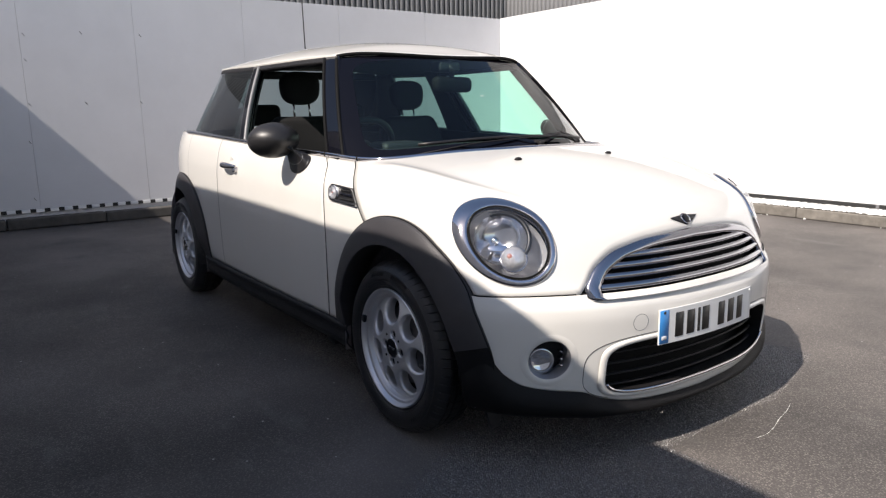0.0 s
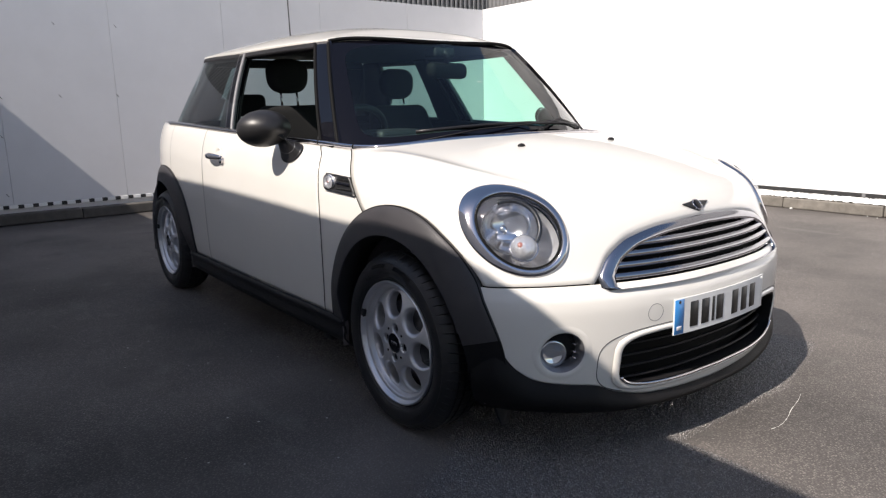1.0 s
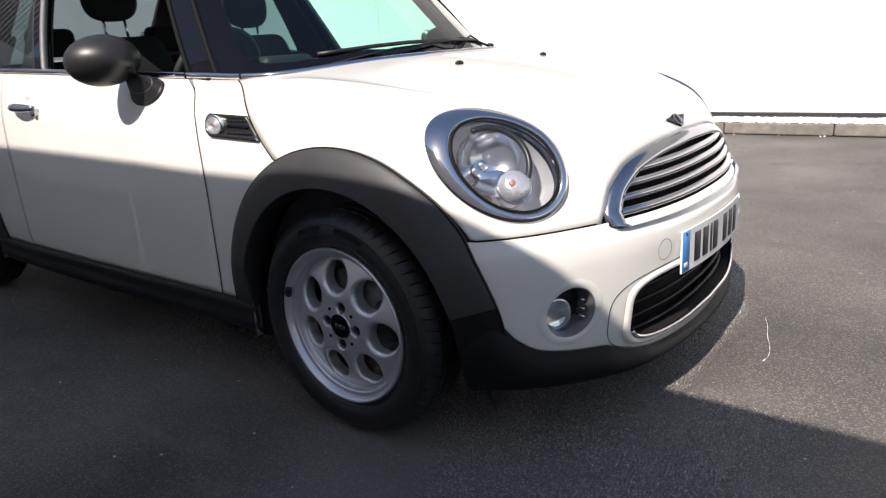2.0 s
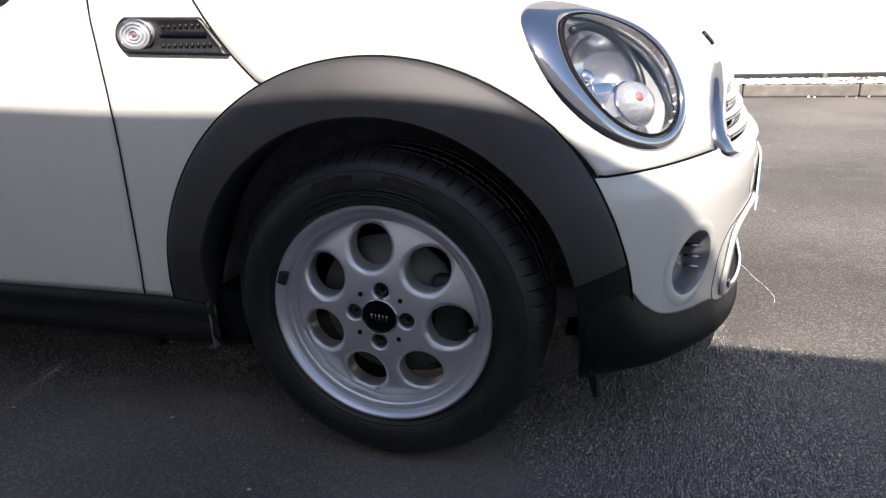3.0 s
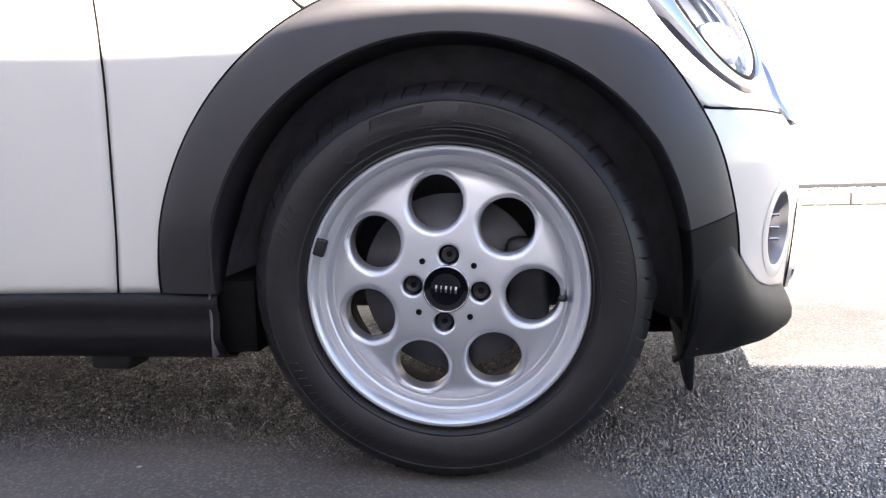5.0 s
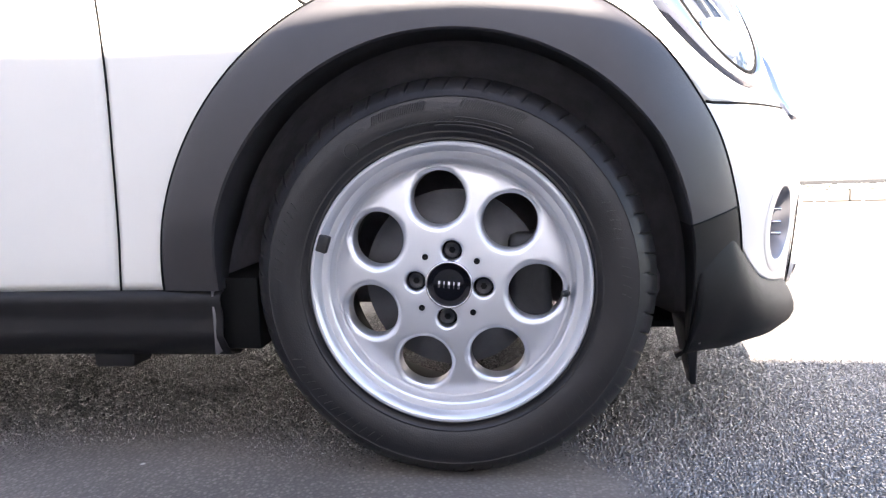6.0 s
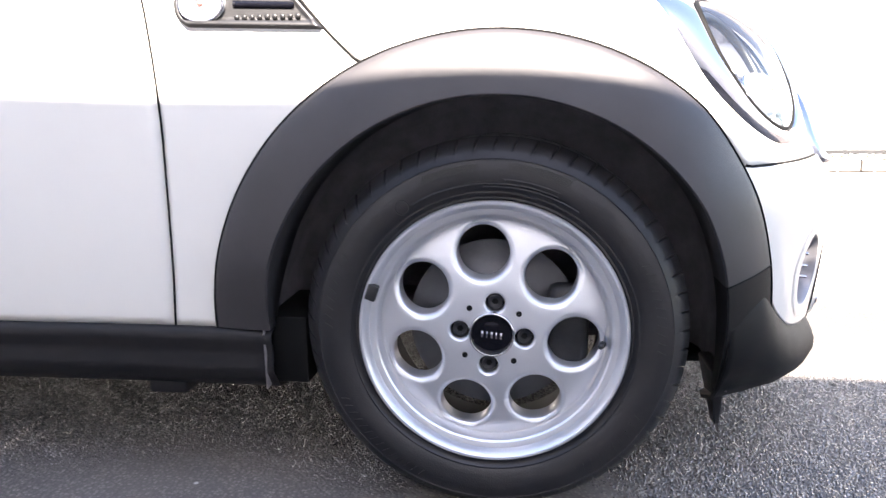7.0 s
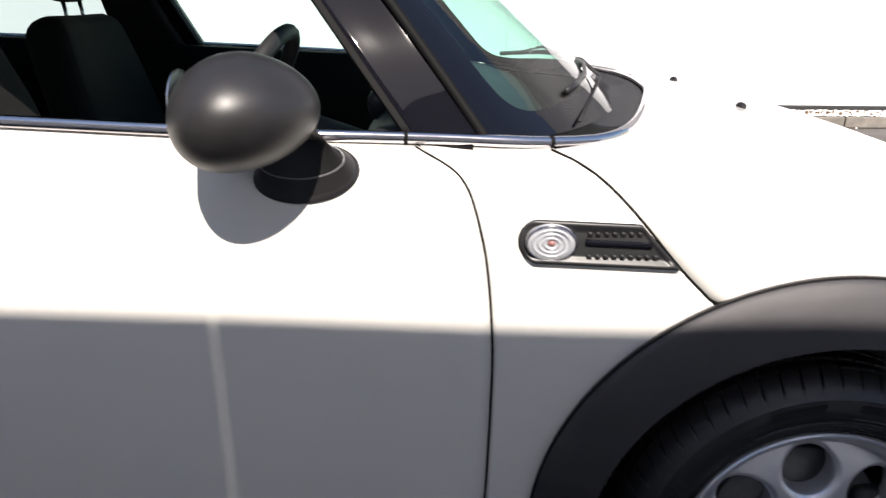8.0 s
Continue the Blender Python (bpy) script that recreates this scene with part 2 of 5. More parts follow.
# ---- body shape ----
def curve(*pts):
    """A smooth curve through (x, y) pairs, as a function."""
    X, Y = np.array(pts, float).T
    d = np.diff(Y) / np.diff(X)
    m = np.r_[d[0], np.where(d[1:] * d[:-1] > 0, 2 * d[1:] * d[:-1] / (d[1:] + d[:-1] + 1e-12 * np.sign(d[1:] + d[:-1] + 1e-15)), 0), d[-1]]

    def at(x):
        x = np.clip(np.asarray(x, float), X[0], X[-1])
        i = np.clip(np.searchsorted(X, x) - 1, 0, len(X) - 2)
        h = X[i + 1] - X[i]
        s = (x - X[i]) / h
        return (Y[i] * (1 + 2 * s) * (1 - s) ** 2 + m[i] * h * s * (1 - s) ** 2 + Y[i + 1] * s * s * (3 - 2 * s) + m[i + 1] * h * s * s * (s - 1))
    return at


def smax(a, b, k):
    h = np.maximum(k - np.abs(a - b), 0) / k
    return np.maximum(a, b) + h * h * k / 4


# car body: x ahead from the front axle, y to its left, z up
plan = curve((-3.05, .61), (-2.8, .72), (-2.4, .785), (-1.6, .797), (-.9, .792), (-.5, .783), (-.2, .786), (0, .789), (.2, .784), (.38, .765), (.52, .71), (.72, .60))
flank = curve((-.9, -.06), (-.75, -.02), (-.6, 0), (-.3, .004), (-.18, 0), (-.1, -.012), (-.05, -.026), (0, -.05), (.1, -.16))
belt = curve((-3.05, 1.0), (-2.4, .99), (-1.5, .960), (-.62, .921), (-.44, .911), (0, .860), (.3, .790), (.6, .668), (.75, .588))
ridge = curve((-3.05, 1.22), (-1.3, 1.17), (-.85, 1.04), (-.6, .988), (-.4, .970), (-.2, .946), (0, .917), (.2, .874), (.42, .808), (.515, .768), (.605, .720), (.76, .63))
nose = curve((.1, .615), (.165, .648), (.23, .666), (.315, .678), (.415, .686), (.467, .688), (.503, .684), (.539, .664), (.564, .647), (.62, .624), (.68, .602), (.75, .588), (.90, .566))

bead = curve((-.40, .69), (-.316, .666), (-.155, .628), (.07, .592), (.239, .54), (.375, .474), (.6, .36))


def body(x, y, z):
    """Below nought inside the car's lower body."""
    a = np.abs(y)
    side = a - plan(x) - flank(z - belt(x))
    top = z - ridge(x) + .10 * a ** 2.2 + .03 * a ** 2 - .012 * np.clip((x + .34) / .12, 0, 1) * np.clip((.40 - x) / .12, 0, 1) * np.exp(-((a - bead(x) - .022) / .032) ** 2)
    front = x - nose(z) + .45 * a ** 2.6 + .10 * a ** 2
    rear = -x - 3.02 + .2 * a ** 2 + .25 * np.maximum(z - .6, 0) ** 2
    return smax(smax(smax(side, top, .10), front, .10), rear, .2)


def shoot(o, d, far=1.6):
    """Where rays from inside leave the body."""
    o, d = np.broadcast_arrays(np.asarray(o, float), np.asarray(d, float))
    d = d / np.linalg.norm(d, axis=-1, keepdims=True)
    lo, hi = np.zeros(o.shape[:-1]), np.full(o.shape[:-1], far)
    for _ in range(34):
        mid = (lo + hi) / 2
        p = o + mid[..., None] * d
        inside = body(p[..., 0], p[..., 1], p[..., 2]) < 0
        lo, hi = np.where(inside, mid, lo), np.where(inside, hi, mid)
    return o + lo[..., None] * d


def normal(p):
    p = np.asarray(p, float)
    e = 2e-3
    g = np.stack([body(*np.moveaxis(p + e * k, -1, 0)) - body(*np.moveaxis(p - e * k, -1, 0)) for k in np.eye(3)], -1)
    return g / np.linalg.norm(g, axis=-1, keepdims=True)


# ---- the yard ----
ground = part("ground", sheet_bm([[(-300, -300, 0), (300, -300, 0)], [(-300, 300, 0), (300, 300, 0)]], out=(0, 0, -1)), ASPHALT, None, smooth=False)
tagged(ground, "dark worn asphalt yard with pale specks", "ground", kind="structure")

NORTH, WEST, HIGH = 4.90, -6.18, 2.40
SEAMS_S = [-6.26, -5.472, -4.272, -3.072, -1.872, -.672, .528, 1.728, 2.928, 4.128, 5.328, 6.528, 7.728]


def hoarding(name, label, along, mat, seams, strip):
    """A hoarding of butted sheets on a low upstand, with its own bottom strip. along(s, d, z): s along the wall, d into the yard."""
    wall = tagged(new(name), label, "wall", kind="structure")

    def block(kind, s0, s1, d0, d1, z0, z1, m, bevel=.004, lab=""):
        a, b = Vector(along(s0, d0, z0)), Vector(along(s1, d1, z1))
        return part(kind, box_bm(min(a.x, b.x), max(a.x, b.x), min(a.y, b.y), max(a.y, b.y), z0, z1, bevel), m, wall, lab, smooth=False)

    for a, b in zip(seams[:-1], seams[1:]):
        block("panel", a + .0012, b - .0012, -.02, 0, .188, HIGH + random.uniform(-.004, .004), mat, .0015)
    block("backing", seams[0], seams[-1], -.09, -.024, 0, HIGH - .02, mat)
    strip(block, seams[0], seams[-1])
    return wall


def north_strip(block, a, b):
    block("bottom_strip", a, b, -.01, .008, .152, .184, BLACKTAPE, lab="black strip under the sheets")
    for s in (-5.9, -3.4, -.87, 1.8, 4.4, 6.9):
        block("joint_block", s - .016, s + .016, -.008, .012, .150, .187, GREY, .003)
    grit = bmesh.new()
    for i in range(70):
        r_ = random.uniform(.004, .013)
        m_ = pose(random.uniform(WEST + .3, 7), NORTH - .135 - abs(random.gauss(.015, .025)), r_ * .45, 0, 0, random.uniform(0, 90))
        b_ = bmesh.ops.create_icosphere(grit, subdivisions=1, radius=r_, matrix=m_)
        for v_ in b_["verts"]:
            v_.co += Vector([random.uniform(-.3, .3) * r_ for _ in range(3)])
    tagged(part("grit", grit, LIME, None, smooth=False), "white crumbs of lime along the kerb", "grit", kind="stuff")
    bm = sheet_bm(np.array([[(x, NORTH - .006 - .115 * v, .106 + .012 * random.random() + .036 * (1 - v)) for x in np.linspace(a, b, 1000)] for v in (0, .2, .4, .6, .8, .93, 1.0)]), out=(0, 0, -5))
    part("crust", bm, LIME, bpy.data.objects["wall_north"], "rough white crust along the foot")


def leaf_litter():
    """Curled dead leaves and grit on the kerb below the white hoarding."""
    bm = bmesh.new()
    for i in range(150):
        x = random.choice((random.uniform(1.0, 7.0), random.gauss(2.6, .3), random.gauss(4.1, .25)))
        size = random.uniform(.008, .026)
        y = NORTH - random.uniform(.012, .10)
        turn_ = random.uniform(0, 6.28)
        z0 = .132 + (NORTH - .012 - y) * -.25
        ring_ = []
        for k_ in range(5):
            a_ = turn_ + k_ * 1.2566
            ring_.append(bm.verts.new((x + size * math.cos(a_), y + size * .6 * math.sin(a_), z0 + random.uniform(.004, .030))))
        tip_ = bm.verts.new((x, y, z0 + .004))
        for k_ in range(5):
            bm.faces.new((ring_[k_], ring_[(k_ + 1) % 5], tip_))
    tagged(part("leaf_litter", bm, LEAF, None, smooth=False), "dry brown leaves along the foot of the white hoarding", "leaves", kind="stuff")


def west_strip(block, a, b):
    s, white = a, True
    while s < b:
        w = .077 if white else .0515
        block("white_block" if white else "black_block", s, s + w, -.012, .008, .152, .187, WHITE if white else BLACKTAPE, .002)
        s, white = s + w, not white


north = hoarding("wall_north", "white sheet hoarding in full sun above a concrete kerb", lambda s, d, z: (s, NORTH - d, z), HOARD,
                 [WEST, -4.91, -3.71, -2.51, -1.355, -.16, 1.03, 2.22, 3.41, 4.60, 5.79, 6.98, 8.17], north_strip)
west = hoarding("wall_west", "pale grey sheet hoarding half in shade above a kerb", lambda s, d, z: (WEST + d, s, z), HOARD_SHADE,
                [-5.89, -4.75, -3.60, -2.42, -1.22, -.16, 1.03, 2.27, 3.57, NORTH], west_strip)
leaf_litter()
# fixing ties that stick out of the sheets
for k, (s, z) in enumerate([(-1.19, 1.91), (-1.20, 1.67), (-1.21, 1.24), (-.68, 1.95), (-.70, 1.25), (-.16, 1.25), (-1.25, .87), (-1.27, .30), (-.11, 1.95)]):
    part("tie", tube_bm([(WEST, s, z), (WEST + .003, s + .006, z - .008), (WEST + .004, s + .020, z - .028)], .003, 6), BLACKTAPE, west, "dark tie through the sheet")


def kerb_run(name, label, m, length, stone=.9, mat=CONCRETE):
    run = tagged(new(name), label, "kerb", kind="structure")
    bm = box_bm(.004, stone - .004, 0, .13, 0, .102, .012)
    me = bpy.data.meshes.new("kerb_stone")
    bm.to_mesh(me)
    bm.free()
    me.materials.append(mat)
    for i in range(int(length / stone)):
        ob = new("kerb_stone", me)
        ob.parent = run
        ob.matrix_local = m @ pose(i * stone, random.uniform(-.004, .004), random.uniform(-.005, .003))
    return run


kerb_run("kerb_north", "weathered concrete kerb stones below the white hoarding", pose(WEST + .13, NORTH - .13, .006), 15.0)
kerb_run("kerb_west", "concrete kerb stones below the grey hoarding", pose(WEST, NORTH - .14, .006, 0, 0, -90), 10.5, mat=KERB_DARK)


def cladding(name, label, a, b, pitch=.09):
    """A tall ribbed metal wall from a to b."""
    a, b = np.array(a, float), np.array(b, float)
    n = int(np.linalg.norm(b - a) / pitch)
    d = (b - a) / np.linalg.norm(b - a)
    out = np.array([-d[1], d[0], 0])
    cols = []
    for i in range(n):
        for s, h in ((0, 0), (.35, 0), (.45, .03), (.85, .03), (.95, 0)):
            cols.append(a + d * (i + s) * pitch + out * h)
    cols = np.array(cols)
    G = np.stack([cols + (0, 0, z) for z in (0, 6.0)])
    return tagged(sheet(name, G, CLAD, None, thick=.02, out=None), label, "wall", kind="structure")


cladding("cladding_north", "grey ribbed metal cladding above the hoarding", (8, NORTH + .9, 0), (WEST - .9, NORTH + .9, 0))
cladding("cladding_west", "grey ribbed metal cladding above the hoarding", (WEST - .9, NORTH + .9, 0), (WEST - .9, -2.6, 0))

# the south hoarding, whose top edge throws the long shadow; daylight slips through one open joint
SOUTH = -.171 - HIGH / 1.07
south = tagged(new("wall_south"), "plain white sheet hoarding on the shaded side of the yard", "wall", kind="structure")
south.matrix_basis = pose(.024, 0, 0, 0, 0, -.573)
for a_, b_ in zip(SEAMS_S[:-1], SEAMS_S[1:]):
    part("panel", box_bm(a_ + (.0019 if abs(a_ + .672) < .01 else .0008), b_ - (.0019 if abs(b_ + .672) < .01 else .0008), SOUTH - .02, SOUTH, .02, HIGH, .001), HOARD_SHADE, south, smooth=False)
for x_ in SEAMS_S[1:-1]:
    if abs(x_ + .672) > .01:
        part("batten", box_bm(x_ - .03, x_ + .03, SOUTH - .07, SOUTH - .0215, 0, HIGH - .03, .003), HOARD_SHADE, south, smooth=False)
part("foot_rail", box_bm(SEAMS_S[0], SEAMS_S[-1], SOUTH - .075, SOUTH + .004, 0, .018, .002), CONCRETE, south, smooth=False)

# loose-edged stone chips round the car's nose, laid only on the shaded tar
rng = np.random.default_rng(4)
STEP, X0, X1, Y0, Y1 = .0060, -1.45, 1.15, -1.45, 1.12
gx, gy_ = np.meshgrid(np.arange(X0, X1, STEP), np.arange(Y0, Y1, STEP))
cx, cy = gx.ravel(), gy_.ravel()
near_ = -.74 - .66 * np.clip((cx - .15) / .5, 0, 1) + .04 * np.sin(cx * 9)
far_ = .35 + .75 * np.clip((cx - .1) / .15, 0, 1)
# chips follow the shade: past the hoarding's shadow they stay inside the car's
side_ = np.where(cy < -.17, X1, .68 - .28 * np.clip(cy - .5, 0, 1))
edge_ = np.minimum.reduce([(cx - X0) / .3, (side_ - cx) / np.where(cy < -.17, .35, .05), (cy - near_ + .02) / .16, (far_ - cy) / .12])
stay = rng.random(len(cx)) < np.clip(edge_ * 1.5, 0, 1)
size_ = (.4 + .6 * np.clip(edge_, 0, 1))[stay]
cx, cy = cx[stay] + rng.normal(0, .0013, stay.sum()), cy[stay] + rng.normal(0, .0013, stay.sum())
n = len(cx)
th = rng.random(n)[:, None] * 6.283 + np.arange(4) * 1.5708 + rng.normal(0, .25, (n, 4))
rad = (size_ * rng.uniform(.0024, .0040, n))[:, None] * rng.uniform(.75, 1.25, (n, 4))
high = size_[:, None] * (rng.uniform(.0012, .0030, n)[:, None] + rng.normal(0, .0006, (n, 4)))
lean = rng.normal(0, .0006, (n, 2))
foot_ = np.stack([cx[:, None] + rad * np.cos(th), cy[:, None] + rad * np.sin(th), np.full((n, 4), -.001)], -1)
crown = np.stack([cx[:, None] + lean[:, :1] + .76 * rad * np.cos(th), cy[:, None] + lean[:, 1:] + .76 * rad * np.sin(th), np.maximum(high, .0003)], -1)
verts = np.concatenate([foot_, crown], 1).reshape(-1, 3)
quad = np.array([[4, 5, 6, 7], [0, 1, 5, 4], [1, 2, 6, 5], [2, 3, 7, 6], [3, 0, 4, 7]])
faces = (np.arange(n)[:, None, None] * 8 + quad[None]).reshape(-1, 4)
me = bpy.data.meshes.new("stone_chips")
me.vertices.add(len(verts))
me.vertices.foreach_set("co", verts.ravel().astype(np.float32))
me.loops.add(faces.size)
me.loops.foreach_set("vertex_index", faces.ravel().astype(np.int32))
me.polygons.add(len(faces))
me.polygons.foreach_set("loop_start", np.arange(0, faces.size, 4, dtype=np.int32))
me.update(calc_edges=True)
me.validate()
chips_ = part("stone_chips", me, CHIPS, None, smooth=False)
tagged(chips_, "grey stone chips standing out of the dark asphalt", "gravel", kind="stuff")
# a pale scrape on the asphalt
mark = curve((.12, .801), (.16, .806), (.23, .795), (.31, .770), (.41, .746), (.47, .725))
ys = np.linspace(.12, .47, 28)
part("scrape", tube_bm(np.stack([mark(ys), ys, 0 * ys + .0012], -1), [.0003 + .0012 * random.random() for _ in ys], 6, flat=.3), LIME, ground, "pale curved scrape")


# ---- the car ----
car = tagged(new("car"), "small cream-white three-door hatchback with black arches, driver's window down", "car")
RX, AXZ, ARCH = -2.467, .297, .447       # rear axle, hub height, arch radius
MID = (-1.0, 0, .5)


def side_y(x, z):
    """How far out the flank lies at x, z."""
    x, z = np.broadcast_arrays(np.asarray(x, float), np.asarray(z, float))
    o = np.stack([x, 0 * x, z], -1)
    return -shoot(o, (0, -1, 0))[..., 1]


def flank_line(xz, n=40, lift=0.0):
    """A line on the right flank through (x, z) pairs."""
    xz = np.array(xz, float)
    s = np.r_[0, np.cumsum(np.linalg.norm(np.diff(xz, axis=0), axis=1))]
    q = np.linspace(0, s[-1], n)
    cx, cz = curve(*zip(s, xz[:, 0]))(q), curve(*zip(s, xz[:, 1]))(q)
    P = np.stack([cx, -side_y(cx, cz), cz], -1)
    return P + lift * normal(P)


def clear_of_arches(P, r=.43):
    c = (P[1:, 1:] + P[:-1, :-1] + P[1:, :-1] + P[:-1, 1:]) / 4
    return (np.hypot(c[..., 0], c[..., 2] - AXZ) > r) & (np.hypot(c[..., 0] - RX, c[..., 2] - AXZ) > r)


# shut lines on the flank, as x over height
door_front = curve((.20, -.530), (.285, -.527), (.38, -.521), (.505, -.518), (.60, -.517), (.68, -.521), (.757, -.529), (.818, -.542), (.862, -.557), (.886, -.578), (.903, -.606), (.917, -.644))
bonnet_rear = curve((.60, -.10), (.70, -.195), (.751, -.247), (.781, -.274), (.819, -.307), (.851, -.338), (.877, -.369), (.894, -.399), (.907, -.434))
SILL = .288


def flank_panel(name, front, rear, label=""):
    """A panel on both flanks between two shut lines given as x over height."""
    v, u = np.linspace(0, 1, 46)[:, None], np.linspace(0, 1, 60)[None, :]
    z = SILL + (.925 - SILL) * v
    for _ in range(3):
        x = front(z) * (1 - u) + rear(z) * u
        z = SILL + (belt(x) - SILL) * v
    P = np.stack([x, -side_y(x, z), z], -1)
    made = []
    for s in (1, -1):
        made.append(sheet(name, P * (1, s, 1), PAINT, car, label, keep=clear_of_arches(P), out=MID))
    return made


doors = flank_panel("door", lambda z: door_front(z) - .002, lambda z: -1.783 + 0 * z, "cream-white door")
flank_panel("rear_quarter", lambda z: -1.7832 + 0 * z, lambda z: -2.34 + 0 * z)
flank_panel("front_wing", lambda z: np.minimum(bonnet_rear(z) - .002, np.where(z < .70, -.05, 9)), lambda z: door_front(z) + .002)

# rear body, round the tail from door to door
ang = np.linspace(-2.1, 2.1, 150)
v = np.linspace(0, 1, 40)[:, None]
zz = .24 + (.95 - .24) * v + 0 * ang
for _ in range(3):
    o = np.stack([0 * zz - 2.2, 0 * zz, zz], -1)
    d = np.stack([-np.cos(ang) + 0 * zz, np.sin(ang) + 0 * zz, 0 * zz], -1)
    P = shoot(o, d)
    zz = .24 + (belt(P[..., 0]) - .24) * v
keep = clear_of_arches(P) & ((P[1:, 1:, 0] + P[:-1, :-1, 0]) / 2 < -2.30)
sheet("rear_body", P - .0003 * normal(P), PAINT, car, keep=keep, out=MID)

# bonnet: from the scuttle to the grille, wrapped over both arches
scuttle = curve((0, -.152), (.15, -.162), (.36, -.210), (.55, -.272), (.63, -.318), (.675, -.365), (.695, -.396), (.71, -.434))
N = 64
t = np.linspace(0, 1, N)
zr = np.linspace(.907, .704, 22)
edge = [(float(bonnet_rear(z)), float(z)) for z in zr]
a0, a1 = math.atan2(edge[-1][0], edge[-1][1] - AXZ), math.atan2(.369, .548 - AXZ)
edge += [(.450 * math.sin(a), AXZ + .450 * math.cos(a)) for a in np.linspace(a0, a1, 42)[1:]]
edge = np.array(edge)
s = np.r_[0, np.cumsum(np.linalg.norm(np.diff(edge, axis=0), axis=1))]
q = np.linspace(0, s[-1], N)
ex, ez = np.interp(q, s, edge[:, 0]), np.interp(q, s, edge[:, 1])
E = np.stack([ex, -side_y(ex, ez), ez], -1)
ry = np.linspace(-E[0, 1], 0, N)
rx = scuttle(ry * .71 / -E[0, 1])
R = shoot(np.stack([rx, -ry, 0 * rx + .6], -1), (0, 0, 1))
R[0] = E[0]
# front row: along the bumper joint, then round the grille
grille_half = curve((-.487, .549), (-.469, .566), (-.424, .621), (-.333, .668), (-.180, .692), (0, .699))
yy = np.r_[np.linspace(E[-1, 1], -.487, 24), np.linspace(-.487, 0, N - 23)[1:]]
zf = np.where(yy < -.487, .548 + .001 * np.clip((yy + .75) / .25, 0, 1), grille_half(yy))
F = shoot(np.stack([0 * yy, yy, zf], -1), (1, 0, 0))
F[:24] = shoot(np.stack([0 * yy[:24], 0 * yy[:24], zf[:24]], -1), np.stack([np.linspace(E[-1, 0], F[24, 0], 24), np.linspace(E[-1, 1], -.487, 24), 0 * yy[:24]], -1))
F[0] = E[-1]
cx = np.linspace(R[-1, 0], F[-1, 0], N)
C = shoot(np.stack([cx * .8, 0 * cx, 0 * cx + .45], -1), np.stack([cx * .2 + .001, 0 * cx, .3 + 0 * cx], -1))
C[0], C[-1] = R[-1], F[-1]
S, T = t[:, None, None], t[None, :, None]
G = (1 - T) * E[:, None] + T * C[:, None] + (1 - S) * R[None] + S * F[None] - ((1 - S) * (1 - T) * E[0] + (1 - S) * T * C[0] + S * (1 - T) * E[-1] + S * T * C[-1])
core = np.stack([np.clip(G[..., 0] * .8, -1, .26), .5 * G[..., 1], 0 * G[..., 0] + .46], -1)
B = shoot(core, G - core)
BON = np.concatenate([B, mirrored(B)[:, ::-1][:, 1:]], 1)

# headlamp axes on the right nose
LC = np.array((.374, -.620, .697))
LU = np.array((.735, .36, -.57)); LU /= np.linalg.norm(LU)
LV = np.array((.28, .84, .46)); LV -= LU * (LU @ LV); LV /= np.linalg.norm(LV)
LN = np.cross(LU, LV)


def lamp_uv(P):
    d = np.asarray(P) - LC
    return d @ LU, d @ LV


mid = (BON[1:, 1:] + BON[:-1, :-1] + BON[1:, :-1] + BON[:-1, 1:]) / 4
mid[..., 1] = -np.abs(mid[..., 1])
lu, lv = lamp_uv(mid)
bonnet = sheet("bonnet", BON, PAINT, car, "cream-white clamshell bonnet", keep=(lu / .148) ** 2 + (lv / .114) ** 2 > 1, out=(0, 0, .5))

# front bumper
low = curve((0, .176), (.3, .190), (.42, .215), (.49, .245), (.58, .258), (.645, .275), (.69, .31), (.715, .35), (.735, .383), (.80, .390))
ang = np.linspace(-1.12, 1.12, 220)
v = np.linspace(0, 1, 60)[:, None]


def nose_grid(z_low, z_high, offset=0.0):
    """A grid round the nose between two heights, each a function of the half width."""
    z = z_low(0 * ang) + (z_high(0 * ang) - z_low(0 * ang)) * v
    for _ in range(4):
        o = np.stack([0 * z - .02, 0 * z, z], -1)
        d = np.stack([np.cos(ang) + 0 * z, np.sin(ang) + 0 * z, 0 * z], -1)
        P = shoot(o, d)
        a = np.abs(P[..., 1])
        z = z_low(a) + (z_high(a) - z_low(a)) * v
    return P + offset * normal(P)


P = nose_grid(low, lambda a: .547 + 0 * a)
mid = (P[1:, 1:] + P[:-1, :-1] + P[1:, :-1] + P[:-1, 1:]) / 4
FOG = np.array((.538, -.584, .356))
fog = np.hypot((np.abs(mid[..., 1]) + FOG[1]) * 1.12, mid[..., 2] - FOG[2])
hole = (np.abs(mid[..., 1]) / .437) ** 6 + (np.abs(mid[..., 2] - .306) / .094) ** 4.4
bumper = sheet("front_bumper", P, PAINT, car, "cream-white front bumper", keep=(fog > .0725) & (hole > 1) & (np.hypot(mid[..., 0], mid[..., 2] - AXZ) > .43), out=(0, 0, .35))
top_row = nose_grid(low, lambda a: low(a) + .01, -.003)[0]
k = np.array([-.08, .0, .10, .22, .36, .50, .64, .78, .90, 1.0])[:, None]
out_ = np.array([-.002, .002, .009, .016, .021, .021, .014, -.004, -.035, -.10])[:, None]
half = np.abs(top_row[:, 1])
foot_z = .128 + .02 * np.clip((half - .45) / .2, 0, 1)
away = top_row * (1, 1, 0) / np.linalg.norm(top_row[:, :2], axis=1)[:, None]
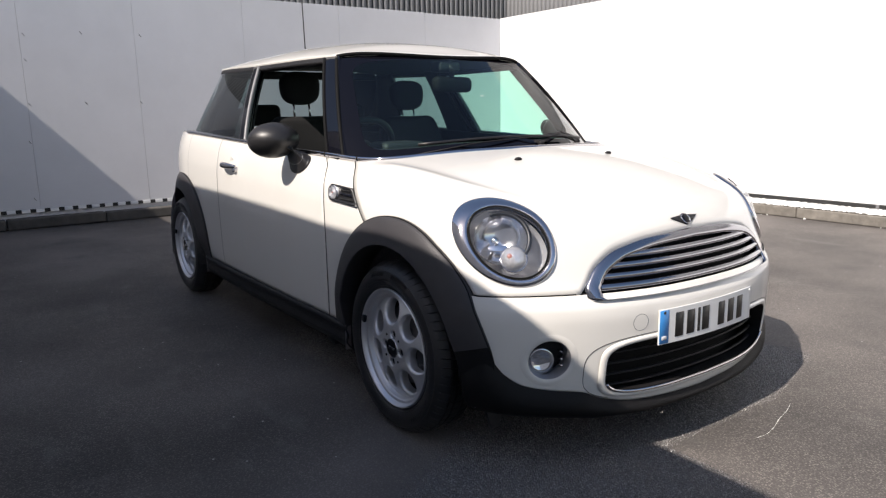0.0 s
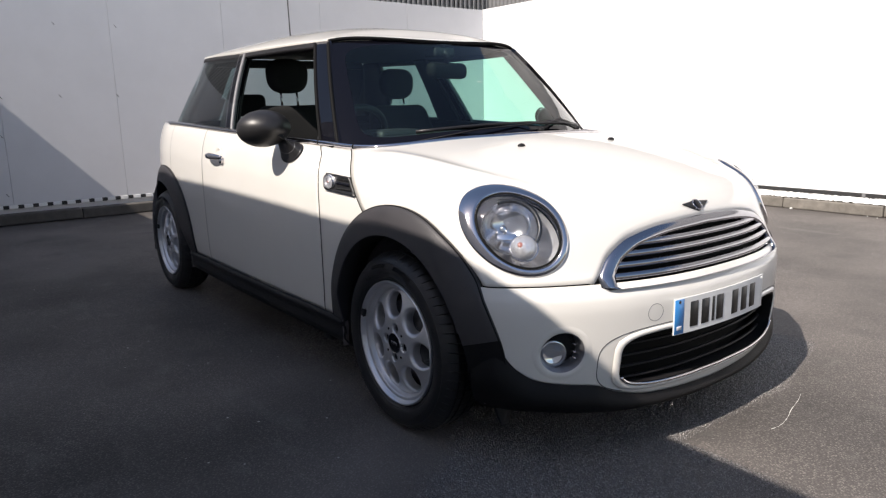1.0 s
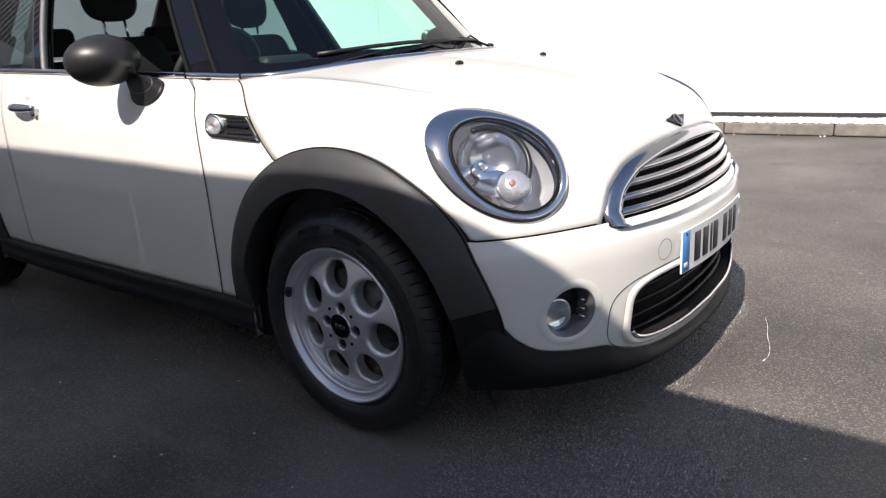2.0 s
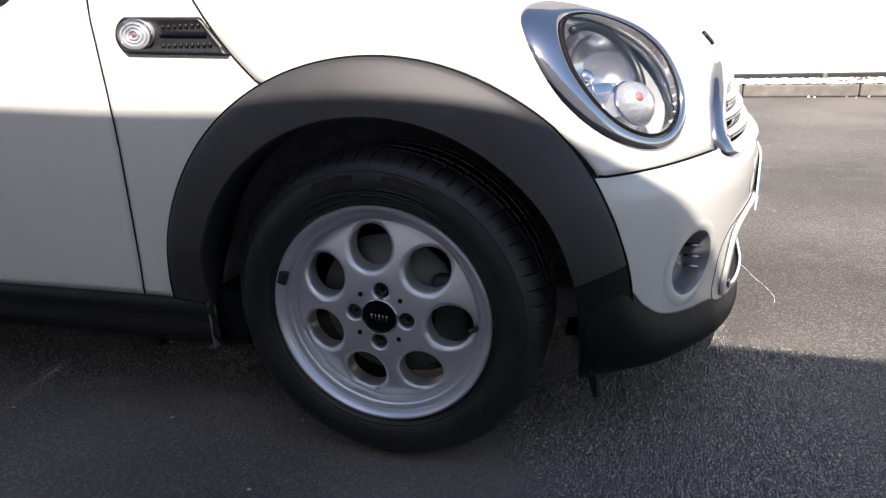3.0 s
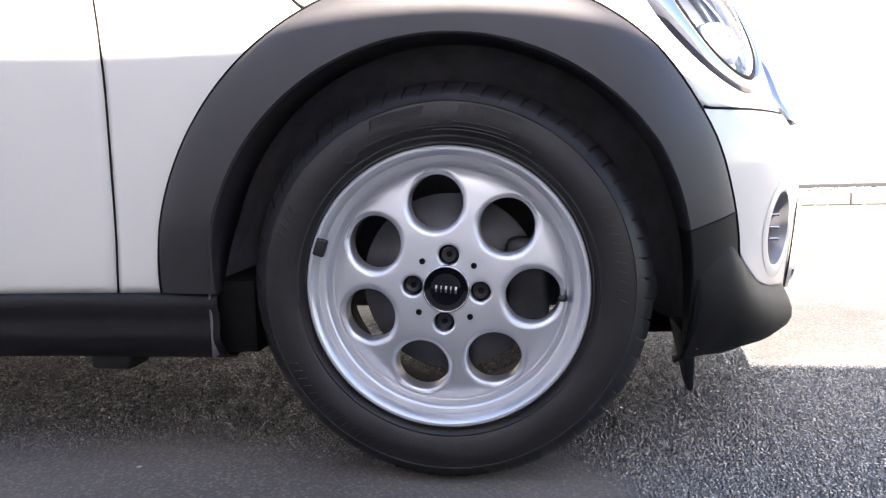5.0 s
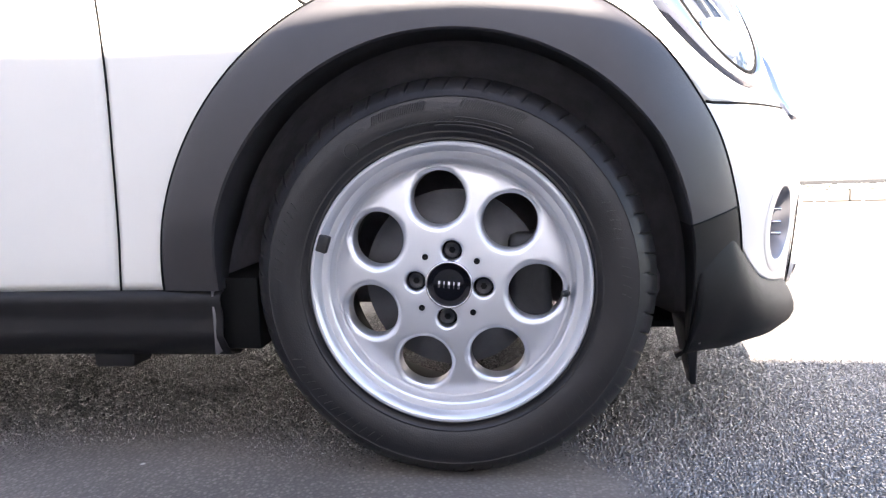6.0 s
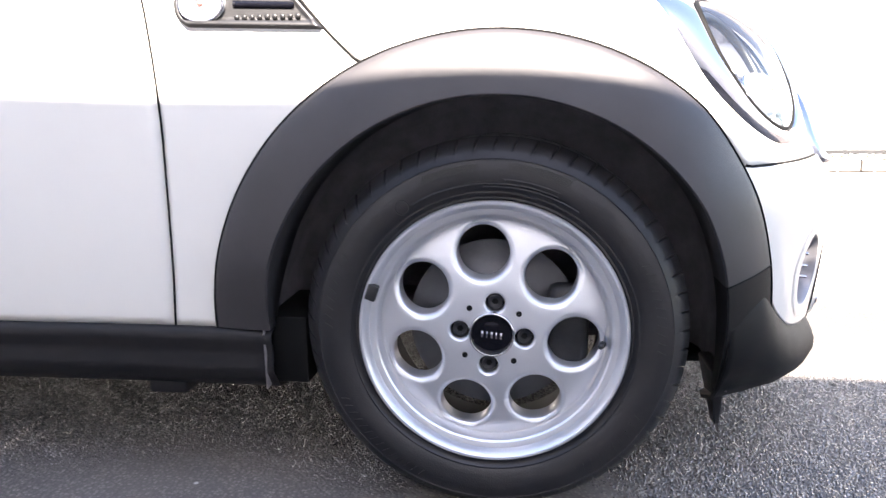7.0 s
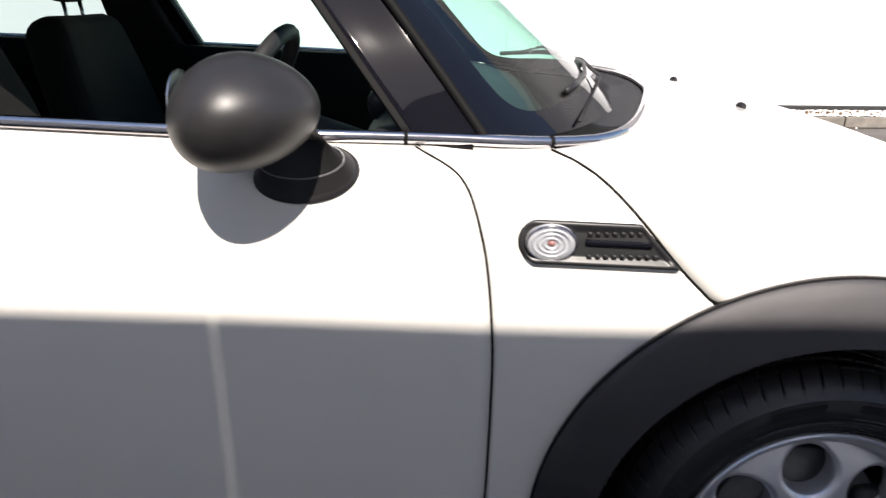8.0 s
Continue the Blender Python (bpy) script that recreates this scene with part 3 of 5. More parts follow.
P = np.stack([top_row + away * o_ - (top_row[:, 2] - foot_z)[:, None] * k_ * np.array((0, 0, 1)) for k_, o_ in zip(k, out_)])
away = np.hypot(P[..., 0], P[..., 2] - AXZ)
push = np.maximum(1, .3585 / away)
P[..., 0], P[..., 2] = P[..., 0] * push, AXZ + (P[..., 2] - AXZ) * push
P[..., 0] = np.maximum(P[..., 0], .352)
sheet("lower_valance", P, VALANCE, car, "black plastic lower bumper edge", keep=np.maximum.reduce([P[1:, 1:, 0], P[:-1, :-1, 0], P[1:, :-1, 0], P[:-1, 1:, 0]]) > .3521, out=(0, 0, .3))


# shut lines
for name, line in [("bonnet", F[:23]), ("bonnet", E[:24])]:
    for s_ in (1, -1):
        part("shut_line", tube_bm(line * (1, s_, 1), .0022, 6), SEAL, car)
line = flank_line([(float(door_front(z)), z) for z in np.linspace(.288, .914, 18)], 70)
for s_ in (1, -1):
    part("shut_line", tube_bm(line * (1, s_, 1), .0016, 6), SEAL, car)


# ---- arches, sills, floor ----
def arch(name, cx, rear_drop, front_drop):
    """Black arch trim: a flared band round the wheel opening that drops straight at both ends."""
    a = np.linspace(-np.pi / 2, np.pi / 2, 72)
    q = np.array([0, 0, .03, .10, .25, .45, .65, .85, .97, 1, 1, 1])
    lift = np.array([-.010, .007, .011, .0145, .019, .0235, .027, .0305, .032, .029, .0, -.05])
    rr = ARCH + .005 - q * .094
    X = rr[:, None] * np.sin(a)
    Z = AXZ + rr[:, None] * np.cos(a)
    zl = np.linspace(rear_drop, AXZ, 8)[:-1]
    zr_ = np.linspace(AXZ, front_drop, 8)[1:]
    X = np.concatenate([-rr[:, None] + 0 * zl, X, rr[:, None] + 0 * zr_], 1)
    Z = np.concatenate([0 * rr[:, None] + zl, Z, 0 * rr[:, None] + zr_], 1)
    if cx == 0:
        X = X - .017 * np.clip((X - .30) / .13, 0, 1)
    Y = side_y(cx + X, np.maximum(Z, .2))
    bulge = np.clip(1 - np.maximum(X - .30, 0) * 2.2, .55, 1)
    tuck = np.clip((AXZ - Z) / .12, 0, 1)
    bulge = bulge * (1 - .35 * np.clip((.42 - Z) / .12, 0, 1) * (X > 0) * (cx == 0))
    bulge = bulge * (1 - .62 * np.clip((.40 - Z) / .10, 0, 1) * (X < 0 if cx == 0 else X > 0))
    Y = np.minimum(Y, .800) + 1.25 * lift[:, None] * bulge * (1 - .7 * tuck) - .022 * tuck ** 2
    P = np.stack([cx + X, -Y, Z], -1)
    joint = int(np.argmin(np.abs(Z[5] - .383) + 9 * (X[5] < 0)))
    for s_ in (1, -1):
        trim = sheet(name, P * (1, s_, 1), WEATHERED, car, "weathered black plastic wheel arch trim", out=(cx, 0, .3), thick=.004).data
        trim.set_sharp_from_angle(angle=radians(34))
        if cx == 0:          # below the joint the trim is part of the darker bumper moulding
            trim.materials.append(VALANCE)
            for f_ in trim.polygons:
                f_.material_index = int(f_.index % (P.shape[1] - 1) >= joint)
    for s_ in (1, -1):
        part("arch_seal", tube_bm((P[1] - (0, .001, 0)) * (1, s_, 1), .0021, 6), SEAL, car)
    if cx == 0:
        for s_ in (1, -1):
            part("shut_line", tube_bm((P[1:10, joint] - (0, .0004, 0)) * (1, s_, 1), .0014, 6), SEAL, car)
    # liner inside the opening
    r = .371
    X = np.concatenate([[-r], r * np.sin(np.linspace(-np.pi / 2, np.pi / 2, 40)), [r]])
    Z = np.concatenate([[.187], AXZ + r * np.cos(np.linspace(-np.pi / 2, np.pi / 2, 40)), [.19]])
    rows = [(.795, 1), (.70, 1.02), (.56, 1.02), (.50, .9), (.49, .02)]
    L = np.array([[(cx + x * k, -y * (1 - .07 * min(1, max(0, (x - .2) / .15)) * (cx == 0)), AXZ + (z - AXZ) * k) for x, z in zip(X, Z)] for y, k in rows])
    for s_ in (1, -1):
        sheet("wheel_liner", L * (1, s_, 1), LINER, car, out=None, thick=.003)


arch("front_arch", 0, .2885, .195)
arch("rear_arch", RX, .17, .2885)
# sill under the door
sx = np.linspace(-.358, RX + .358, 60)
prof = [(.290, -.006), (.286, .006), (.279, .012), (.268, .013), (.254, .007), (.240, .006), (.226, .010), (.214, .010), (.195, -.004), (.180, -.018), (.172, -.05), (.186, -.15)]
P = np.array([[(x, -side_y(x, .30) - o, z) for x in sx] for z, o in prof])
for s_ in (1, -1):
    sheet("sill", P * (1, s_, 1), PLASTIC, car, "black plastic sill", out=MID, thick=.004)
for s_ in (1, -1):
    for x_ in (-.374, RX + .306):
        part("sill_end", box_bm(x_, x_ + .068, min(-s_ * .60, -s_ * .770), max(-s_ * .60, -s_ * .770), .190, .304, .002), SEAL, car, "black splash guard behind the tyre")
part("undertray", box_bm(.30, .50, -.56, .56, .172, .186, .004), SEAL, car, "black plastic undertray")
part("jack_point", box_bm(-.60, -.53, -.76, -.70, .155, .185, .006), PLASTIC, car)
part("floor_pan", box_bm(-2.85, .34, -.60, .60, .225, .29, .02), LINER, car)
b_ = box_bm(-.012, .012, -.05, .05, -.06, .06, .005)
for v_ in b_.verts:
    w_ = (v_.co.z + .06) / .12
    v_.co = Vector((.363 + v_.co.x * (.35 + .65 * w_) + .012 * (1 - w_), -.665 - v_.co.y * (.3 + .7 * w_), .160 + v_.co.z * .9))
part("deflector", b_, RUBBER, car, "small pointed black rubber deflector")
part("firewall", box_bm(-.42, -.38, -.70, .70, .20, .885, .01), SEAL, car)


# ---- wheels ----
def pierced(n, turn, rc, rh, r0, r1, depth, wall, soft=.008, m=40):
    """A face ring with n round holes; each sector is a grid from the hole's rounded lip to its bounds."""
    hw = np.pi / n
    c = np.array((rc, 0))
    corners = [np.arctan2(r * np.sin(sgn * hw), r * np.cos(sgn * hw) - rc) for r in (r0, r1) for sgn in (1, -1)]
    ph = np.sort(np.r_[np.linspace(-np.pi, np.pi, m, endpoint=False), corners])
    ray = np.stack([np.cos(ph), np.sin(ph)], -1)
    lo, hi = np.full(len(ph), rh), np.full(len(ph), .3)
    for _ in range(40):
        k = (lo + hi) / 2
        p = c + k[:, None] * ray
        r, a = np.hypot(*p.T), np.abs(np.arctan2(p[:, 1], p[:, 0]))
        ok = (r >= r0) & (r <= r1) & (a <= hw) & (p[:, 0] > 0)
        lo, hi = np.where(ok, k, lo), np.where(ok, hi, k)
    rows = []
    for w in np.linspace(wall, 0, 4)[:-1]:
        rows.append((0 * lo + rh * (1 + .0 * w), w + soft * .9))
    for e in (0, .12, .3, .55, .8, 1.0):
        rows.append((rh + np.minimum(soft * e, (lo - rh) * .5), soft * .8 * (1 - e) ** 2))
    for f_ in (.35, .7, 1.0):
        rows.append((rh + soft + (lo - rh - soft) * f_, 0))
    bm = bmesh.new()
    for i in range(n):
        al = turn + i * 2 * hw
        G = []
        for rho, drop in rows:
            p = c + rho[:, None] * ray
            r, a = np.hypot(*p.T), np.arctan2(p[:, 1], p[:, 0]) + al
            G.append(np.stack([r * np.sin(a), -(depth(r) - drop), r * np.cos(a)], -1))
        b = sheet_bm(np.array(G), wrap=True, out=None)
        me = bpy.data.meshes.new("tmp")
        b.to_mesh(me)
        b.free()
        bm.from_mesh(me)
        bpy.data.meshes.remove(me)
    bmesh.ops.remove_doubles(bm, verts=bm.verts, dist=2e-5)
    bmesh.ops.recalc_face_normals(bm, faces=bm.faces)
    s_ = sum(f_.normal.y * f_.calc_area() for f_ in bm.faces)
    if s_ > 0:
        bmesh.ops.reverse_faces(bm, faces=bm.faces)
    return bm


def tyre_bm():
    prof = [(.196, .060), (.203, .070), (.210, .0765), (.213, .0762), (.217, .080), (.2195, .0835), (.222, .0835), (.225, .0855), (.233, .0885), (.243, .0905), (.250, .0908), (.256, .0902), (.268, .087),
            (.2695, .0875), (.271, .0855), (.278, .080), (.2835, .0745), (.2885, .0680), (.293, .0610), (.2970, .053), (.300, .047), (.2935, .0455), (.2935, .0415), (.300, .040), (.3005, .022), (.294, .0205), (.294, .0155), (.3005, .014), (.3005, 0)]
    prof += [(r, -o) for r, o in prof[::-1][1:]]
    r, o = np.array(prof).T
    blocks, per = 62, 14
    k = np.arange(blocks * per)
    th = k / len(k) * 2 * np.pi
    groove = (k % per == 0) * 1.0
    depth = np.interp(r, [.279, .286, .297, .301], [0, .002, .005, .006]) * (r > .276)
    rr = r[:, None] - depth[:, None] * groove * 1.0
    oo = o[:, None] - np.sign(o)[:, None] * (np.interp(r, [.278, .284, .296, .2995], [0, .0016, .0028, 0]))[:, None] * groove
    skew = th + np.clip(.08 - np.abs(o), 0, .08)[:, None] * .8
    G = np.stack([rr * np.sin(skew), -oo, rr * np.cos(skew)], -1)
    G[..., 2] = np.maximum(G[..., 2], -AXZ + .004)
    bm = sheet_bm(G, wrap=True)
    bmesh.ops.recalc_face_normals(bm, faces=bm.faces)
    return bm


dome = curve((.03, .0775), (.07, .0765), (.10, .0735), (.125, .069), (.15, .062), (.165, .055), (.178, .048))
TURN = radians(-6.5)


def wheel_parts():
    w = tagged(new("wheel"), "silver alloy wheel with seven round holes and a black tyre")
    w.parent = car
    part("barrel", revolve_bm([(.190, -.070), (.198, -.085), (.200, -.078), (.186, -.07), (.172, -.04), (.168, .030), (.1695, .0470)], 96), STEEL, w, "brake-dusted inner rim barrel")
    rim = part("rim", revolve_bm([(.1690, .0440), (.170, .0475), (.1735, .0490), (.1775, .0500), (.1805, .0545), (.1825, .0640), (.1850, .0670), (.1900, .0685),
                                  (.1935, .0690), (.1960, .0745), (.1985, .0800), (.2020, .0838), (.2055, .0842), (.2075, .0815), (.2080, .0760), (.2040, .0700), (.1950, .0640), (.190, -.07)], 128), ALLOY, w, "silver stepped rim", crisp=24)
    part("face", pierced(7, TURN, .1265, .0405, .069, .1745, dome, .030, .009), ALLOY, w, "silver dished face with round holes")
    part("hub_face", pierced(4, radians(5.5), .050, .0150, .031, .070, dome, .022, .0035, 28), ALLOY, w)
    part("centre_cap", revolve_bm([(.0335, .060), (.0335, .0785), (.0325, .0802), (.0312, .0800), (.0305, .0785), (.0300, .0782), (.02, .0795), (.001, .0800)], 48), [GLOSS], w, "black centre cap with a plain bar mark")
    part("cap_ring", revolve_bm([(.0352, .070), (.0352, .0790), (.0340, .0806), (.0326, .0806), (.0318, .0795)], 48), CHROME, w)
    a = radians(5.5 + 180)
    for i in range(5):       # plain bars in place of the maker's mark
        x = (i - 2) * .0072
        b = box_bm(x - (.0010 if i in (1, 3) else .0017), x + (.0010 if i in (1, 3) else .0017), -.0806, -.0792, -.0052, .0052, .0003, 1)
        bmesh.ops.rotate(b, verts=b.verts, cent=(0, 0, 0), matrix=Matrix.Rotation(a, 3, "Y"))
        part("mark_bar", b, CHROME, w)
    for i in range(4):
        al = radians(5.5 + 90 * i)
        c = Vector((.050 * math.sin(al), 0, .050 * math.cos(al)))
        part("wheel_bolt", disc_bm(c + Vector((0, -.064, 0)), (0, -1, 0),   .0122, .012, 20, -.003), BOLT, w, "dark steel wheel bolt")
        part("bolt_socket", disc_bm(c + Vector((0, -.0645, 0)), (0, -1, 0), .0052, .004, 6), SEAL, w)
        part("recess", disc_bm(c + Vector((0, -.054, 0)), (0, -1, 0), .0152, .006, 24), SEAL, w)
        al += radians(45)
        c = Vector((.0535 * math.sin(al), -.0782, .0535 * math.cos(al)))
        part("pin_hole", disc_bm(c, (0, -1, 0), .0045, .0012, 16, -.001), SEAL, w)
    al = radians(96.5)
    c = Vector((.1715 * math.sin(al), -.050, .1715 * math.cos(al)))
    part("valve", tube_bm([c, c + Vector((-.002, -.012, .002)), c + Vector((-.006, -.024, .004))], [.0055, .0048, .0042], 10, up=(1, 0, 0)), RUBBER, w, "black valve cap")
    al = radians(-71)
    b = box_bm(-.013, .013, -.0862, -.0745, .187, .2035, .002)
    bmesh.ops.rotate(b, verts=b.verts, cent=(0, 0, 0), matrix=Matrix.Rotation(al, 3, "Y"))
    part("balance_weight", b, STEEL, w, "grey clip-on balance weight")
    part("tyre", tyre_bm(), RUBBER, w, "black tyre with blocky shoulder tread", crisp=32)
    for r, a0, a1 in ((.2335, -31, 20), (.2290, -3, 33), (.2335, 20.5, 24), (.240, 4, 24)):
        part("sidewall_mark", revolve_bm([(r - .0013, .0885), (r - .0007, .0921), (r + .0007, .0921), (r + .0013, .0885)], 24, radians(a0), radians(a1)), RUBBER, w)
    c = Vector((.2375 * math.sin(radians(-34)), -.0905, .2375 * math.cos(radians(-34))))
    part("sidewall_mark", tube_bm([c + Vector((.0105 * math.cos(x), 0, .0105 * math.sin(x))) for x in np.linspace(0, 2 * np.pi, 24, endpoint=False)], .0009, 6, True, up=(0, 1, 0)), RUBBER, w)

    def hatch(r0, r1, a0, a1, step):
        bm = bmesh.new()
        for a in np.arange(a0, a1, step):
            u, v_ = radians(a), radians(a + .28)
            q4 = [(r0, u), (r1, u + .02), (r1, v_ + .02), (r0, v_)]
            lo = [bm.verts.new((r * math.sin(x), -.0870, r * math.cos(x))) for r, x in q4]
            hi = [bm.verts.new((r * math.sin(x), -.0922 + .09 * max(0, r - .252), r * math.cos(x))) for r, x in q4]
            bm.faces.new(hi)
            for k_ in range(4):
                bm.faces.new((lo[k_], lo[(k_ + 1) % 4], hi[(k_ + 1) % 4], hi[k_]))
        bmesh.ops.recalc_face_normals(bm, faces=bm.faces)
        return bm
    for r0, r1, a0, a1, step in ((.252, .264, -24, -6, .75), (.252, .265, 5, 26, .75), (.2350, .2375, -14, 6, 1.6), (.246, .258, 62, 96, 3.1), (.246, .258, 118, 150, 3.3), (.250, .262, 205, 245, 3.0), (.248, .259, 272, 300, 3.2)):
        tagged(part("sidewall_mark", hatch(r0, r1, a0, a1, step), RUBBER, w, smooth=False), "fine raised marks on the sidewall", kind="stuff")
    part("brake_disc", revolve_bm([(.03, .028), (.072, .028), (.075, .020), (.0755, .0185), (.136, .018), (.137, .012), (.136, .004), (.03, .004)], 64), DISC, w, "worn steel brake disc")
    part("caliper", box_bm(.085, .150, -.040, .03, -.06, .07, .014), STEEL, w)
    part("hub_back", revolve_bm([(.085, .0), (.085, -.07), (.05, -.08), (.001, -.08)], 48), DARK, w)
    return w


WHEEL_Y = .7295
wheel = wheel_parts()
wheel.matrix_basis = pose(0, -WHEEL_Y, AXZ)
for x, s_, turn in ((RX, -1, 137), (0, 1, 60), (RX, 1, 200)):
    copy_thing(wheel, pose(x, s_ * WHEEL_Y, AXZ, 0, 0, 180 if s_ > 0 else 0))


# ---- glasshouse ----
roof_y = curve((-2.40, .52), (-2.26, .555), (-1.6, .585), (-1.2, .568), (-.92, .532), (-.86, .518))
roof_z = curve((-2.40, 1.345), (-2.26, 1.350), (-1.6, 1.335), (-1.2, 1.334), (-.86, 1.334))
roof_mid = curve((-2.45, 1.385), (-2.3, 1.408), (-2.0, 1.444), (-1.55, 1.453), (-1.25, 1.441), (-.95, 1.406), (-.81, 1.361), (-.75, 1.341))


def house(u, v):
    """Right side of the glasshouse: u from the screen's edge to the tail, v from the belt to the roof."""
    u, v = np.broadcast_arrays(np.asarray(u, float), np.asarray(v, float))
    xb, xt = -.530 - 1.965 * u, -.865 - 1.435 * u
    zb = belt(xb) + .004
    yb = side_y(xb, belt(xb) - .004) - .006
    yb = yb - .10 * np.clip((u - .9) / .1, 0, 1) ** 2
    zt, yt = roof_z(xt), roof_y(xt)
    x, y, z = xb + (xt - xb) * v, yb + (yt - yb) * v, zb + (zt - zb) * v
    return np.stack([x, -(y + .10 * v * (1 - v) * .35), z], -1)


def strip_grid(b0, b1, t0, t1, v0=0.0, v1=1.0, nu=10, nv=24, lift=0.0):
    v_ = np.linspace(v0, v1, nv)[:, None]
    u_ = np.linspace(0, 1, nu)[None]
    a, b = b0 + (t0 - b0) * v_, b1 + (t1 - b1) * v_
    P = house(a + (b - a) * u_, v_ + 0 * u_)
    P[..., 1] -= lift
    return P


def ub(x):
    return (-.530 - x) / 1.965


def ut(x):
    return (-.865 - x) / 1.435


for s_ in (1, -1):
    sheet("screen_pillar", strip_grid(-.008, ub(-.640), -.010, ut(-.945), -.03, 1.0, lift=.004) * (1, s_, 1), GLOSS, car, "gloss black windscreen pillar", out=MID, thick=.03)
    sheet("door_pillar", strip_grid(ub(-1.45), ub(-1.535), ut(-1.60), ut(-1.675), lift=.003) * (1, s_, 1), GLOSS, car, "gloss black door pillar", out=MID, thick=.03)
    sheet("roof_rail", strip_grid(0, 1, 0, 1, .945, 1.0, 60, 5, .002) * (1, s_, 1), PLASTIC, car, "black roof rail", out=MID, thick=.03)
    sheet("quarter_glass", strip_grid(ub(-1.535), 1, ut(-1.675), 1, 0, .95, 30, 14) * (1, s_, 1), PRIVACY, car, "dark tinted rear quarter window", out=MID, thick=0)
    sheet("pillar_seal", strip_grid(ub(-1.447), ub(-1.460), ut(-1.597), ut(-1.609), lift=.010) * (1, s_, 1), GREY, car, out=MID, thick=.02)
    sheet("pillar_seal", strip_grid(ub(-.635), ub(-.647), ut(-.941), ut(-.952), lift=.009) * (1, s_, 1), SEAL, car, out=MID, thick=.012)
    sheet("pillar_trim", strip_grid(ub(-1.50), ub(-1.72), ut(-1.64), ut(-1.75), lift=-.035) * (1, s_, 1), DARK, car, "dark inner pillar trim", out=MID, thick=.02)
    # rear pillar, inner side trim
    sheet("rear_pillar", strip_grid(ub(-2.26), 1, ut(-2.13), 1, 0, 1, 10, 12, -.02) * (1, s_, 1), DARK, car, out=MID, thick=.03)
passenger = sheet("passenger_window", mirrored(strip_grid(ub(-.647), ub(-1.45), ut(-.952), ut(-1.60), 0, .95, 20, 12)), TINT, car, "closed tinted passenger window", out=MID, thick=0)
for ob in (passenger, *[o for o in car.children if o.name.startswith("quarter_glass")]):
    ob.visible_shadow = False

# windscreen: black printed border round clear glass
base_x = curve((0, -.28), (.4, -.32), (.7, -.40), (.9, -.478), (1, -.530))


def on_screen(w, k):
    """The screen's skin: w across from -1 to 1, k up from the scuttle to the roof."""
    w, k = np.broadcast_arrays(np.asarray(w, float), np.asarray(k, float))
    W = house(0 * k, k)
    bow_x = (base_x(np.abs(w)) + .530) * (1 - k) + .075 * (1 - np.abs(w) ** 2.2) * k
    bow_z = (.05 * (1 - k) + .027 * k) * (1 - w ** 2)
    return np.stack([W[..., 0] + bow_x, w * (-W[..., 1] + .002), W[..., 2] + bow_z + .012 * np.sin(np.pi * np.clip(k, 0, 1))], -1)


def screen_foot(w):
    """How far the glass runs down behind the bonnet."""
    return -.13 * (1 - np.abs(w) ** 4)


na = 480
th = np.linspace(0, 2 * np.pi, na, endpoint=False)
cs, sn_ = np.cos(th), np.sin(th)
inner_w = .895 * np.sign(cs) * np.abs(cs) ** .2
inner_k = np.where(sn_ > 0, .44 + .46 * np.abs(sn_) ** .2, .44 - .445 * np.abs(sn_) ** .2)
outer_w = np.clip(1.08 * np.sign(cs) * np.abs(cs) ** .2, -1, 1)
outer_k = np.clip(.44 + 1.08 * np.where(sn_ > 0, .56, .44) * np.sign(sn_) * np.abs(sn_) ** .2, 0, .965)
outer_k = np.where(outer_k <= 0, screen_foot(outer_w), outer_k)
rows_c = np.array([on_screen(inner_w * k, .44 + (inner_k - .44) * k) for k in np.linspace(.02, 1, 22)])
rows_f = np.array([on_screen(inner_w + (outer_w - inner_w) * k, inner_k + (outer_k - inner_k) * k) for k in np.linspace(0, 1, 13)])
screen = part("windscreen", sheet_bm(rows_c, out=MID, wrap=True), SCREEN, car, "green-tinted windscreen with a black printed border")
screen.visible_shadow = False
part("printed_border", sheet_bm(rows_f, out=MID, wrap=True), GLOSS, screen, "gloss black border")

for s_ in (1, -1):
    part("screen_seal", tube_bm(on_screen(s_, np.linspace(-.01, .97, 30)) + (0, s_ * .001, 0), .008, 8), SEAL, screen)

# roof skin, curled down at its edges
nx, ny = 72, 80
u_ = np.linspace(0, 1, nx)[:, None]
yn = np.sin(np.linspace(-np.pi / 2, np.pi / 2, ny))[None]
front_x = -.872 + .115 * (1 - np.abs(yn) ** 2.2)
rear_x = -2.30 - .14 * (1 - yn ** 2)
X = front_x + (rear_x - front_x) * u_
ye, ze = roof_y(X) + .006, roof_z(X) + .006
Z = ze + (roof_mid(X) - ze) * (1 - np.abs(yn) ** 2.3) ** .8
Pr = np.stack([X, ye * yn, Z], -1)
sheet("roof", Pr, PAINT, car, "cream-white domed roof", out=(-1.6, 0, .8), thick=.018)
part("screen_header", tube_bm(np.stack([front_x[0] + .004, (roof_y(front_x[0]) + .0) * yn[0], Pr[0, :, 2] - .008], -1), .008, 8), SEAL, car)
# tail window and tailgate top
Rw = np.array([[(-2.30 - .14 * (1 - y * y) + (k * -.30) - .10 * k * (1 - y * y), y * (.545 + (.60 - .545) * k), 1.335 + .035 * (1 - y * y) - k * .36) for y in np.linspace(-1, 1, 30)] for k in np.linspace(0, 1, 14)])
mid_y = np.abs((Rw[1:, 1:, 1] + Rw[:-1, :-1, 1]) / 2) + 0 * Rw[1:, 1:, 0]
rear_glass = sheet("rear_window", Rw, PRIVACY, car, "tinted tail window", keep=mid_y < .36, out=MID, thick=0)
